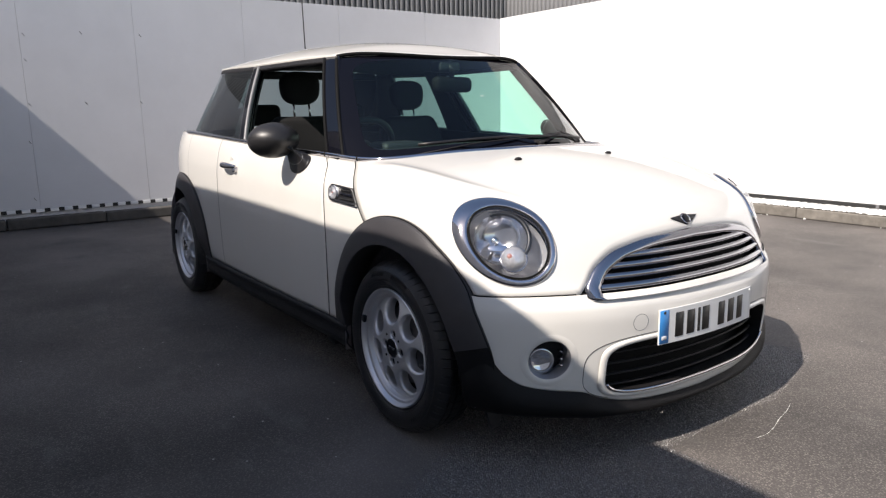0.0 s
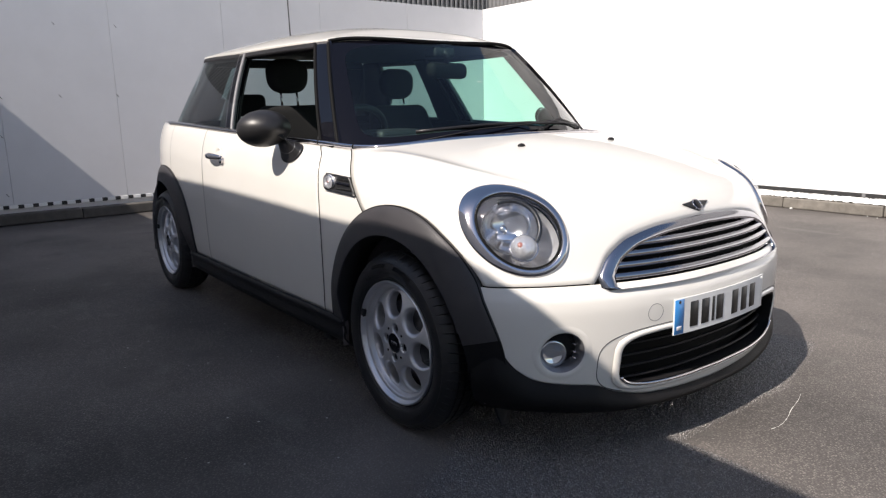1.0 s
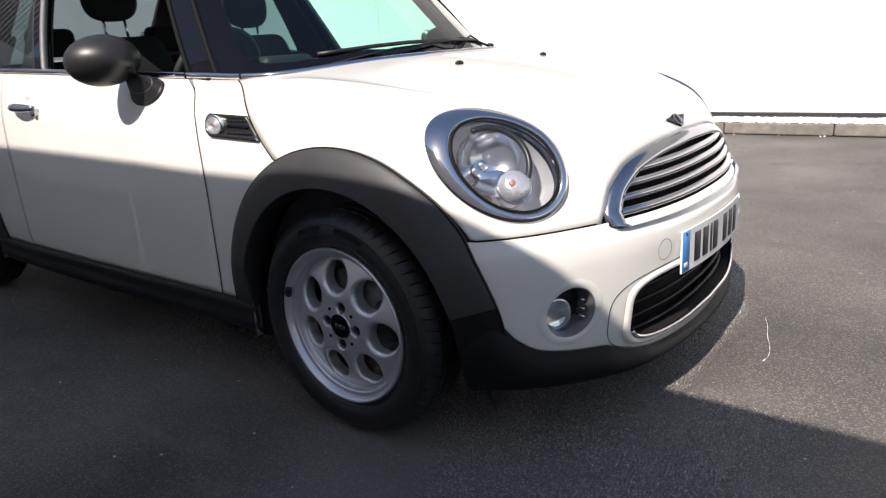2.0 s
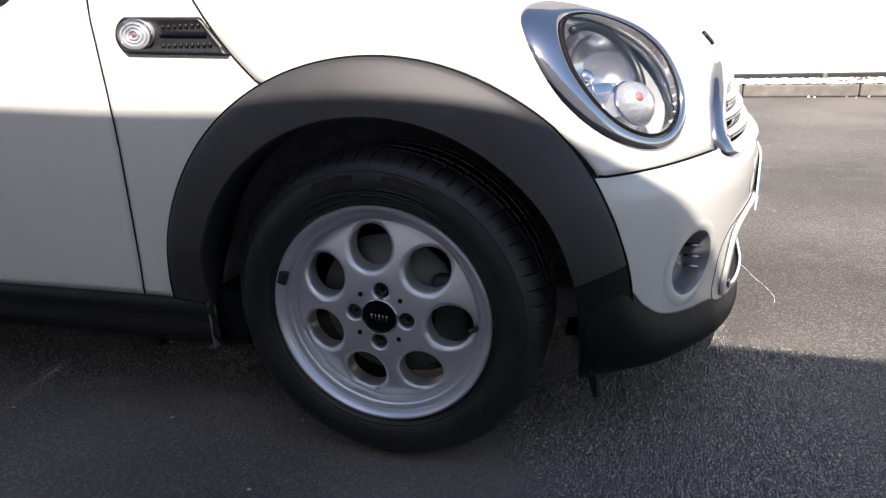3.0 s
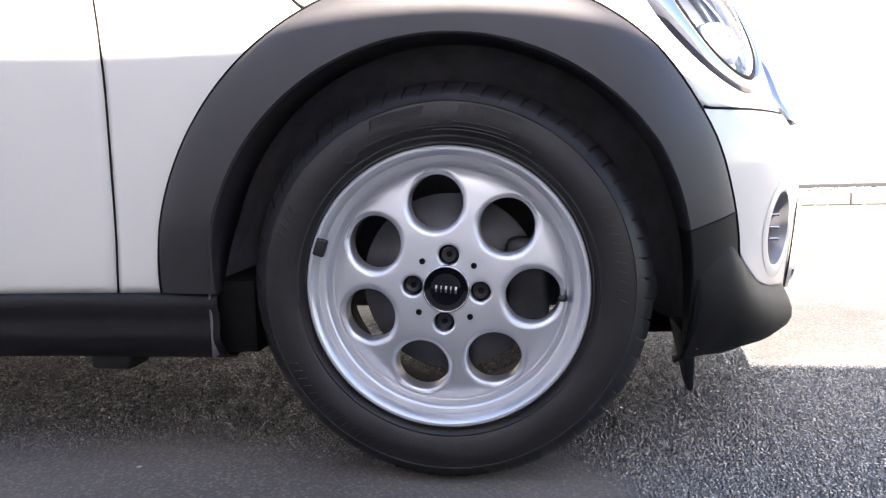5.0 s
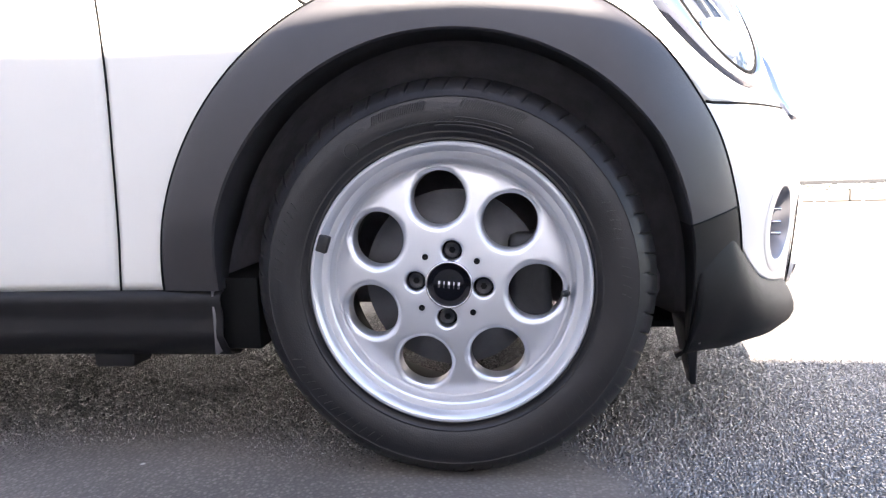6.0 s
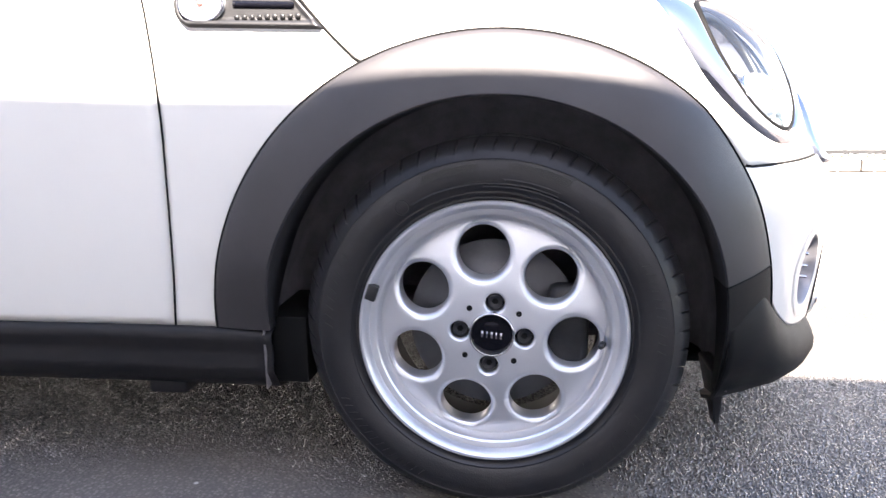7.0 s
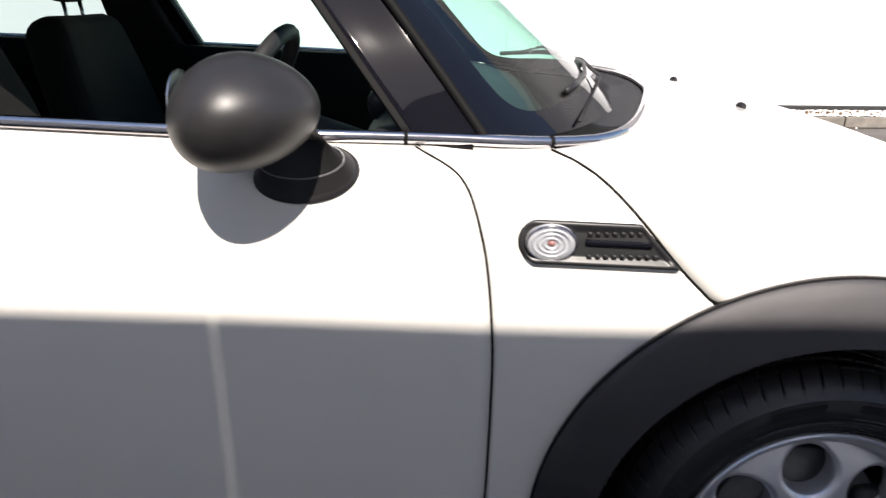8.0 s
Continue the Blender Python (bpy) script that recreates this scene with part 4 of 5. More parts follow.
sheet("tail_frame", Rw, DARK, car, "dark surround of the tail window", keep=mid_y >= .36, out=MID, thick=.02)
rear_glass.visible_shadow = False
kk = np.linspace(0, 1, 14)
for s_, edge_row in ((1, Rw[:, 0]), (-1, Rw[:, -1])):
    side_row = house(1.0 + 0 * kk, 1 - kk) * (1, s_, 1) + (.03, 0, 0)
    sheet("tail_pillar", np.stack([side_row * (1 - f_) + edge_row * f_ for f_ in np.linspace(0, 1, 5)]), DARK, car, "dark pillar beside the tail window", out=MID, thick=.02)
part("antenna", tube_bm([(-2.28, 0, 1.385), (-2.295, 0, 1.45), (-2.31, 0, 1.51), (-2.33, 0, 2.02)], [.012, .009, .004, .0028], 10, up=(1, 0, 0)), PLASTIC, car, "thin black roof aerial")

# bright strip along the belt and round the back of the bonnet, in one sweep
bx = np.linspace(-2.46, -.445, 60)
strip_r = np.stack([bx, -side_y(bx, belt(bx) - .004) - .001, belt(bx) + .004], -1)
strip_f = R[3:] + (-.004, 0, -.001)
strip = np.concatenate([strip_r, strip_f])
for _ in range(3):
    strip[50:-1] = (strip[49:-2] + 2 * strip[50:-1] + strip[51:]) / 4
strip = np.concatenate([strip, mirrored(strip)[::-1][1:]])
part("belt_strip", tube_bm(strip[::-1], .0088, 8, flat=1.1), CHROME, car, "bright strip below the windows and round the scuttle")
for s_ in (1, -1):
    for x_, z_ in ((-.648, .915), (-.440, .91)):
        i_ = int(np.argmin(np.hypot(strip[:100, 0] - x_, strip[:100, 2] - z_)))
        d_ = (strip[i_ + 1] - strip[i_]) / np.linalg.norm(strip[i_ + 1] - strip[i_])
        part("strip_joint", tube_bm(np.array([strip[i_] - d_ * .003, strip[i_] + d_ * .003]) * (1, s_, 1), .0096, 10, flat=1.1), SEAL, car)

# scuttle panel between bonnet and screen
i0 = int(np.argmin(np.abs(strip[:62, 0] + .575)))
half_ = strip[i0:len(strip) // 2 + 1]
s = np.r_[0, np.cumsum(np.linalg.norm(np.diff(half_, axis=0), axis=1))]
q = np.linspace(0, s[-1], 60)
front_ = np.stack([np.interp(q, s, half_[:, i]) for i in range(3)], -1) 
inward = np.array((-.58, 0, .945)) - front_
front_ = front_ + inward * (.011 / np.linalg.norm(inward, axis=1))[:, None] - (0, 0, .006)
w_ = -1 + np.linspace(0, 1, 60) ** 1.15
back_ = on_screen(w_, screen_foot(w_) * .75) - (0, 0, .009)
k = np.linspace(0, 1, 8)[:, None, None]
P = front_ * (1 - k) + back_ * k - np.sin(k * np.pi) * (0, 0, .010)
for s_ in (1, -1):
    sheet("screen_corner", P[:, :26] * (1, s_, 1), SEAL, car, "black foot of the windscreen", out=(-.4, 0, .3), thick=.003)
P = P[:, 25:]
sheet("scuttle", np.concatenate([P, mirrored(P)[:, ::-1][:, 1:]], 1), DARK, car, "black scuttle panel", out=(-.4, 0, .3), thick=.003)


# ---- front details ----
def lamp_point(a, ku, kv, lift, shift=0.0):
    """A point of a lamp outline at angle a, on the nose."""
    g = LC + LU * (ku * np.cos(a) + shift) + LV * (kv * np.sin(a))
    p = shoot(g - LN * .18, LN + 0 * g)
    h = (p - g) @ LN
    if len(h) > 8:       # keep the lamp's outline smooth where the wing is creased
        F_ = np.fft.rfft(h)
        F_[3:] = 0
        h = np.maximum(np.fft.irfft(F_, len(h)), h + .001)
        for _ in range(6):
            h = (np.roll(h, 1) + 2 * h + np.roll(h, -1)) / 4
    return g + LN * (h[:, None] + lift)


def headlamp(s_):
    lamp_ = tagged(new("headlamp"), "round headlamp with a wide chrome ring")
    lamp_.parent = car
    a = np.linspace(0, 2 * np.pi, 72, endpoint=False)
    flip = np.array((1, s_, 1))
    rows = [(.174, .128, -.024, -.009), (.176, .130, .002, -.009), (.173, .127, .005, -.008), (.160, .118, .007, -.002), (.144, .108, .007, .007), (.137, .103, .004, .010), (.134, .101, -.03, .010)]
    P = np.array([lamp_point(a[:, None], ku, kv, lift, sh) for ku, kv, lift, sh in rows])
    sheet("ring", P * flip, CHROME, lamp_, "chrome lamp ring", out=None, thick=0, wrap=True)
    rows = [(.136, .103, .0035), (.134, .101, .0055), (.131, .0985, .0055), (.129, .097, .002)]
    part("gasket", sheet_bm(np.array([lamp_point(a[:, None], ku, kv, l_, .010) for ku, kv, l_ in rows]) * flip, wrap=True), SEAL, lamp_)
    rows = [(.131 * k, .099 * k, .004 + .008 * (1 - k * k)) for k in (1, .95, .85, .7, .5, .3, .1, .01)]
    ob = part("lens", sheet_bm(np.array([lamp_point(a[:, None], ku, kv, l_, .010) for ku, kv, l_ in rows]) * flip, wrap=True), LENS, lamp_, "clear domed lens")
    ob.visible_shadow = False
    c0 = LC + LU * .010

    def bowl(centre, radius, depth, n=40, axis=None):
        rr = [(1.0, 0), (.97, -.12), (.9, -.32), (.75, -.58), (.5, -.82), (.25, -.95), (.02, -1)]
        A = LU if axis is None else axis
        return np.array([[centre + radius * r * (A * math.cos(x) + LV * math.sin(x)) + LN * depth * h for x in np.linspace(0, 2 * np.pi, n, endpoint=False)] for r, h in rr])
    # bright inner housing
    rows = [(.136, .100, -.004), (.125, .094, -.035), (.11, .082, -.06), (.07, .05, -.075), (.005, .005, -.08)]
    P = np.array([[c0 + LU * ku * math.cos(x) + LV * kv * math.sin(x) + LN * (l_ - .01 + .005 * math.sin(9 * x) * (ku > .06) * (ku < .13)) for x in a] for ku, kv, l_ in rows])
    part("housing", sheet_bm(P * flip, wrap=True), SILVER, lamp_, "bright lamp housing")
    up_ = np.array((0, 0, 1.0)); up_ -= LN * (LN @ up_); up_ /= np.linalg.norm(up_)
    rt_ = np.cross(up_, LN)
    main = c0 + up_ * .014 - rt_ * .020 + LN * .002
    part("main_reflector", sheet_bm(bowl(main, .084, .06) * flip, wrap=True), BRUSHED, lamp_)
    part("reflector_rim", tube_bm(np.array([main + .086 * (LU * math.cos(x) + LV * math.sin(x)) + LN * .001 for x in np.linspace(-.35, 2.7, 50)]) * flip, .0075, 8, up=tuple(LN * flip)), VENT, lamp_, "dark ring round the reflector")
    part("main_bulb", disc_bm((main - LN * .028 - rt_ * .020 + up_ * .004) * flip, LN * flip, .017, .02, 24, .012), MIRROR, lamp_)
    turn = c0 - up_ * .052 + rt_ * .016 + LN * .006
    part("indicator", disc_bm(turn * flip, LN * flip, .039, .03, 32, .020), CUT, lamp_, "round cut-glass indicator")
    part("indicator_ring", tube_bm(np.array([turn + .040 * (LU * math.cos(x) + LV * math.sin(x)) for x in a]) * flip, .003, 6, True, up=tuple(LN * flip)), CHROME, lamp_)
    part("indicator_bulb", disc_bm((turn + LN * .0262 - rt_ * .012) * flip, LN * flip, .009, .004, 16, .003), AMBER, lamp_, "dull red bulb")
    b = box_bm(-.030, .030, -.003, .003, -.010, .010, .002)
    m = Matrix((*zip(rt_, LN, up_),)).to_4x4()
    m.translation = Vector(c0 - up_ * .016 - rt_ * .030 + LN * .001)
    bmesh.ops.transform(b, matrix=m, verts=b.verts)
    if s_ < 0:
        bmesh.ops.scale(b, vec=(1, -1, 1), verts=b.verts)
        bmesh.ops.reverse_faces(b, faces=b.faces)
    part("divider", b, MIRROR, lamp_)


headlamp(1)
headlamp(-1)


def fog_lamp(s_):
    fog_ = tagged(new("fog_lamp"), "small round fog lamp in a deep bezel")
    fog_.parent = bumper
    flip = np.array((1, s_, 1))
    a = np.linspace(0, 2 * np.pi, 48, endpoint=False)
    n_ = np.array((.86, -.51, 0))
    rows = [(.082, .0006, 0), (.076, .0016, 0), (.067, .002, 0), (.0615, -.001, 0), (.0585, -.007, .002), (.0555, -.050, .010), (.052, -.072, .012)]
    P = []
    for r, l_, sh in rows:
        y, z = FOG[1] + r * .90 * np.cos(a), FOG[2] + r * np.sin(a)
        p = shoot(np.stack([.1 + 0 * y, y, z], -1), (1, 0, 0))
        P.append(p + n_ * l_)
    part("bezel", sheet_bm(np.array(P[:4]) * flip, wrap=True), PAINT, fog_)
    part("cup", sheet_bm(np.array(P[3:]) * flip, wrap=True), CUP, fog_, "bright ribbed cup")
    c = FOG + n_ * -.066
    part("back", disc_bm(c * flip, n_ * flip, .056, .004, 32), STEEL, fog_)
    c = FOG + n_ * -.038 + np.array((-.010, -.016, -.014))
    part("bowl", disc_bm((c - n_ * .004) * flip, n_ * flip, .040, .012, 32, -.010), MIRROR, fog_)
    part("lens", disc_bm(c * flip, n_ * flip, .042, .012, 32, .016), LENS, fog_, "clear fog lamp glass")
    for z in (-.022, -.002, .020):
        part("rib", tube_bm([(FOG + n_ * -.012 + np.array((.020, .034, z))) * flip, (FOG + n_ * -.035 + np.array((.012, .030, z))) * flip], .003, 6), CHROME, fog_)


fog_lamp(1)
fog_lamp(-1)

# grille: ring, dark back, four bars
grille = tagged(new("grille"), "chrome-barred radiator grille with a wide chrome frame")
grille.parent = car
gy = np.r_[np.linspace(-.462, .462, 40), .474, np.linspace(.467, -.467, 70), -.474]
gz = np.r_[np.full(40, .529), .538, grille_half(-np.abs(np.linspace(.467, -.467, 70))), .538]


def grille_point(y, z, lift):
    p = shoot(np.stack([0 * y, y, z], -1), (1, 0, 0))
    return p + lift * np.array((1, 0, .25))


rows = []
for k, dz, lift in ((1.0, 1.0, -.004), (1.0, 1.0, .004), (.99, .975, .008), (.955, .90, .013), (.925, .84, .011), (.915, .82, .003), (.912, .815, -.03)):
    y_, z_ = gy * k, .537 + (gz - .537) * dz
    rows.append(grille_point(y_, z_, lift))
sheet("frame", np.array(rows), BAR, grille, "wide chrome grille frame", out=None, thick=0, wrap=True)
yb = np.linspace(-.45, .45, 60)
back = np.array([[*grille_point(np.array([y * (1 - .35 * kk ** 2)]), np.array([.532 + .143 * kk]), -.028)] for kk in np.linspace(0, 1, 8) for y in yb]).reshape(8, 60, 3)
part("back", sheet_bm(back, out=(0, 0, .6)), SEAL, grille)
for z in (.565, .594, .623, .651):
    half = .925 * float(np.interp(z, [.549, .566, .621, .668, .692], [.482, .462, .424, .333, .18]))
    y_ = np.linspace(-half, half, 50)
    sec = [(-.016, -.007), (-.006, -.0125), (.004, -.0105), (.009, -.003), (.007, .005), (-.004, .0075), (-.016, .005)]
    P = np.array([grille_point(y_, 0 * y_ + z + dz, l_ + .002) for l_, dz in sec])
    sheet("bar", P, BAR, grille, "chrome grille bar", out=None, thick=0)

# bonnet emblem, a plain winged shape
c = shoot(np.array((.40, 0, .60)), np.array((.165, 0, .127)))
n_ = normal(c)
e_up = np.array((-n_[2], 0, n_[0]))
emblem = tagged(new("emblem"), "small dark and chrome winged bonnet emblem")
emblem.parent = bonnet
part("disc", disc_bm(c + n_ * .004, n_, .021, .006, 24, .003), GLOSS, emblem)
part("ring", tube_bm([c + n_ * .006 + .0195 * (np.array((0, 1, 0)) * math.cos(x) + e_up * math.sin(x)) for x in np.linspace(0, 2 * np.pi, 28, endpoint=False)], .002, 6, True, up=tuple(n_)), CHROME, emblem)
for s_ in (1, -1):
    P = np.array([[c + n_ * (.003 + .003 * (1 - abs(k))) + np.array((0, 1, 0)) * s_ * (.018 + w * .050) + e_up * (k * (.016 - .0145 * w) + .010 * w) for w in np.linspace(0, 1, 6)] for k in (-1, -.5, 0, .5, 1)])
    sheet("wing", P, STEEL, emblem, out=tuple(c - n_), thick=.002)

# lower intake: inner lip, chrome rim, dark mesh bars
intake = tagged(new("lower_intake"), "wide dark lower air intake with a bright rim")
intake.parent = bumper
a = np.linspace(0, 2 * np.pi, 120, endpoint=False)
ca, sa = np.cos(a), np.sin(a)
oy, oz = .432 * np.sign(ca) * np.abs(ca) ** .34, .308 + .092 * np.sign(sa) * np.abs(sa) ** .46
rows = []
for k, kz, lift in ((1.035, 1.12, .000), (1.03, 1.10, .006), (1.0, 1.0, .007), (.985, .95, .002), (.975, .93, -.02), (.97, .92, -.05)):
    p = shoot(np.stack([0 * oy, oy * k * .985, .306 + (oz - .306) * kz], -1), (1, 0, 0))
    p[:, 1] = oy * k
    rows.append(p + np.array((lift, 0, 0)))
part("lip", sheet_bm(np.array(rows[:4]), wrap=True), PAINT, intake, "cream-white intake lip")
part("rim", sheet_bm(np.array(rows[3:]), wrap=True), PLASTIC, intake)
bot = [i for i in range(120) if sa[i] < -.25]
bot.sort(key=lambda i: oy[i])
part("bright_rim", tube_bm(np.array(rows[3])[bot] + (0.004, 0, .004), .006, 8), CHROME, intake, "bright lower rim")
yb = np.linspace(-.44, .44, 60)
part("back", sheet_bm(np.array([[(.588 - .45 * abs(y) ** 2.6 - .1 * y * y, y, z) for y in yb] for z in (.19, .30, .41)]), out=(0, 0, .3)), SEAL, intake)
for z in (.245, .28, .315, .35):
    part("bar", tube_bm([(.634 - .45 * abs(y) ** 2.6 - .1 * y * y, y, z) for y in np.linspace(-.41, .41, 40)], .007, 6, flat=.6), PLASTIC, intake)
ring_y, ring_z = .490 * np.sign(ca) * np.abs(ca) ** .42, .308 + .108 * np.sign(sa) * np.abs(sa) ** .6
groove = shoot(np.stack([0 * ca, ring_y, ring_z], -1), (1, 0, 0))
for sgn in (1, -1):
    line = groove[(ring_y * sgn > .20) & (ring_z > .215)]
    line = line[np.argsort(np.arctan2(line[:, 2] - .312, np.abs(line[:, 1])))]
    part("shut_line", tube_bm(line, .0012, 5, up=(1, 0, 0)), DARK, intake)
part("tow_cover", tube_bm([shoot(np.array((0, -.320 + .026 * math.cos(x), .452 + .026 * math.sin(x))), (1, 0, 0)) for x in np.linspace(0, 2 * np.pi, 28, endpoint=False)], .0008, 5, True, up=(1, 0, 0)), GREY, bumper, "round towing eye cover")

# number plate: white with a blue end and plain dark bars
plate = tagged(new("number_plate"), "white number plate with blue end band and dark bars")
plate.parent = car
px, pm = .695, -.018
yp = pm + np.linspace(-.2435, .2435, 30)
sheet("base", np.array([[(px, y, z) for y in yp] for z in (.3715, .373, .427, .481, .4825)]), WHITE, plate, out=(0, 0, .41), thick=.004)
part("blue_band", box_bm(px, px + .0012, pm - .2415, pm - .204, .374, .480, .0004, 1), BLUE, plate, "blue end band")
part("band_mark", box_bm(px + .0012, px + .002, pm - .233, pm - .213, .386, .398, .0003, 1), WHITE, plate)
for y in (-.158, -.106, -.0665, -.033, .052, .108, .164):
    part("bar", box_bm(px, px + .0015, pm + y - (.0175 if y != -.0665 else .006), pm + y + (.0175 if y != -.0665 else .006), .388, .466, .0005, 1), BLACK, plate)
for y in (pm - .222, pm + .232):
    part("screw", disc_bm((px + .001, y, .472), (1, 0, 0), .005, .002, 14, .001), WHITE if y > 0 else BLACK, plate)
part("bracket", box_bm(px - .03, px - .0045, -.18, .15, .385, .470, .003), PLASTIC, plate)

for ob in plate.children:       # the plate follows the bumper's curve
    for v_ in ob.data.vertices:
        v_.co.x -= .28 * v_.co.y ** 2

for s_ in (1, -1):
    c = shoot(np.array((.010, s_ * .245, .6)), (0, 0, 1))
    b = disc_bm((0, 0, 0), (0, 0, 1), .010, .006, 16, .006)
    bmesh.ops.scale(b, vec=(1.0, 1.7, 1), verts=b.verts)
    bmesh.ops.translate(b, vec=Vector(c) + Vector((0, 0, .002)), verts=b.verts)
    part("washer_jet", b, PLASTIC, bonnet, "small black washer jet")


# wipers
def wiper(arm, blade):
    w = tagged(new("wiper"), "black windscreen wiper")
    w.parent = car
    arm, blade = np.array(arm), np.array(blade)
    part("arm", tube_bm(arm, np.linspace(.0065, .0035, len(arm)), 8, flat=.7), PLASTIC, w)
    part("hub", disc_bm(arm[0] + (0, 0, .002), (0.3, 0, 1), .014, .02, 16, .004), PLASTIC, w)
    part("blade", tube_bm(blade, .0045, 6, flat=1.6), RUBBER, w)


def over_screen(y, k, lift):
    return on_screen(y / .70, k) + np.array((.3, 0, .9)) * lift


wiper([(-.285, .37, .945), over_screen(.31, -.03, .024), over_screen(.1, -.035, .022), over_screen(-.2, -.05, .018), over_screen(-.50, -.09, .010)],
      [over_screen(y, .008, .007) for y in (.24, .1, -.1, -.25, -.38, -.44)])
wiper([(-.265, .13, .947), over_screen(.22, -.02, .018), over_screen(.33, .03, .020), over_screen(.44, .02, .014)],
      [over_screen(y, .02, .008) for y in (.22, .33, .45, .57)])

# ---- flank details ----
# side scuttle with its repeater
for s_ in (1, -1):
    flip = np.array((1, s_, 1))
    piece = tagged(new("side_vent"), "black side vent with a round clear repeater")
    piece.parent = car
    top_line = lambda x: .8255 - (x + .46) * .040
    low_line = lambda x: .7590 - (x + .46) * .036
    nx_ = 40
    uu = np.linspace(0, 1, nx_)
    L_ = []
    for kv in (1 - np.cos(np.linspace(0, np.pi, 21))) / 2:
        right = -.311 + .064 * (1 - kv)
        left = -.450 - .037 * math.sqrt(max(0, 1 - (2 * kv - 1) ** 2))
        xs = left + (right - left) * uu
        L_.append(np.stack([xs, 0 * xs, low_line(xs) + (top_line(xs) - low_line(xs)) * kv], -1))
    L_ = np.array(L_)
    L_[..., 1] = -side_y(L_[..., 0], L_[..., 2])
    nn = normal(L_)
    rim_ = np.minimum((np.minimum(np.arange(21), 20 - np.arange(21)) // 3)[:, None], np.minimum(np.arange(nx_), nx_ - 1 - np.arange(nx_))[None])
    h = np.where(rim_ == 0, -.002, np.where(rim_ == 1, .009, .003))
    sheet("body", (L_ + nn * h[..., None]) * flip, VENT, piece, "black vent body", out=MID, thick=0)
    c = np.array((-.441, -float(side_y(-.441, .794)), .794)) + np.array((0, -.010, 0))
    part("repeater_bowl", disc_bm((c + (0, .002, 0)) * flip, np.array((0, -1, .1)) * flip, .0275, .008, 32, .001), SILVER, piece)
    for r in (.008, .014, .020, .0265):
        part("repeater_ring", tube_bm([(c + np.array((r * math.cos(x), -.004 + r * .08, r * math.sin(x)))) * flip for x in np.linspace(0, 2 * np.pi, 32, endpoint=False)], .0016, 6, True, up=(0, 1, 0)), SILVER if r < .026 else CHROME, piece)
    part("repeater_lens", disc_bm((c + (0, -.003, 0)) * flip, np.array((0, -1, .1)) * flip, .0265, .004, 32, .004), LENS, piece, "clear round repeater lens")
    part("repeater_bulb", disc_bm((c + (0, -.0015, 0)) * flip, np.array((0, -1, .1)) * flip, .0045, .004, 16, .003), AMBER, piece)
    for ob in piece.children:
        if ob.name.startswith("repeater"):
            for v_ in ob.data.vertices:
                v_.co.x = c[0] + .002 + (v_.co.x - c[0]) * 1.32
                v_.co.z = c[2] + (v_.co.z - c[2]) * .98
    for z0, n_s in ((.805, 7), (.773, 9)):
        for i in range(n_s):
            x = -.384 + i * .0118
            y = -float(side_y(x, z0)) - .0045
            b = box_bm(x - .0035, x + .0035, y - .0025, y + .002, z0 - .0035, z0 + .0035, .001, 1)
            if s_ < 0:
                bmesh.ops.scale(b, vec=(1, -1, 1), verts=b.verts)
                bmesh.ops.reverse_faces(b, faces=b.faces)
            part("louvre", b, VENT, piece)
    x0 = np.linspace(-.390, -.296, 10)
    part("ridge", tube_bm(np.stack([x0, -side_y(x0, .793 - (x0 + .390) * .04) - .004, .793 - (x0 + .390) * .04], -1) * flip, .004, 8, flat=1.4), GLOSS, piece)

    # door handle
    hnd = tagged(new("handle"), "chrome door handle")
    hnd.parent = doors[0 if s_ == 1 else 1]
    xs = np.linspace(-1.655, -1.465, 24)
    bowed = np.sin(np.linspace(0, np.pi, 24))
    ys = -side_y(xs, .838)
    part("grip", tube_bm(np.stack([xs, ys - .010 - .026 * bowed ** .6, .838 + .004 * bowed], -1) * flip, .006 + .008 * bowed ** .7, 10, flat=1.15), CHROME, hnd)
    b = disc_bm((0, 0, 0), (0, -1, 0), .042, .006, 32, -.012)
    bmesh.ops.scale(b, vec=(1.1, 1, .95), verts=b.verts)
    bmesh.ops.translate(b, vec=Vector((-1.535, -float(side_y(-1.535, .842)) - .002, .845)), verts=b.verts)
    if s_ < 0:
        bmesh.ops.scale(b, vec=(1, -1, 1), verts=b.verts)
        bmesh.ops.reverse_faces(b, faces=b.faces)
    part("cup", b, PAINT, hnd)
    part("lock", disc_bm(np.array((-1.48, -float(side_y(-1.48, .82)) - .012, .822)) * flip, np.array((0, -1, 0)) * flip, .014, .014, 20, .003), CHROME, hnd)

    # door mirror
    mir = tagged(new("door_mirror"), "black egg-shaped door mirror on a curved foot")
    mir.parent = doors[0 if s_ == 1 else 1]
    c = np.array((-.838, -.842 if s_ == 1 else -.790, .984))
    small = 1 if s_ == 1 else .82
    G_ = []
    for th_ in np.linspace(0, np.pi, 26):
        row = []
        for ph_ in np.linspace(0, 2 * np.pi, 40, endpoint=False):
            d_ = np.array((-math.cos(th_), math.sin(th_) * math.cos(ph_), math.sin(th_) * math.sin(ph_)))
            taper = 1 - .16 * d_[0]
            p = np.array((.091 * d_[0], (.108 if s_ == 1 else .09) * d_[1] * taper, .073 * d_[2] * taper))
            p[2] += .10 * p[0] - .06 * (p[0] > 0) * p[0]
            p[0] = max(p[0], -.084)
            row.append(c + p * small)
        G_.append(row)
    part("shell", sheet_bm(np.array(G_) * flip, wrap=True, out=tuple(c * flip)), SATIN, mir, "satin black mirror shell")
    part("mirror_glass", disc_bm((c + (-.0832, 0, .008)) * flip, (-1, 0, 0), .044, .002, 32), MIRROR, mir, "mirror glass")
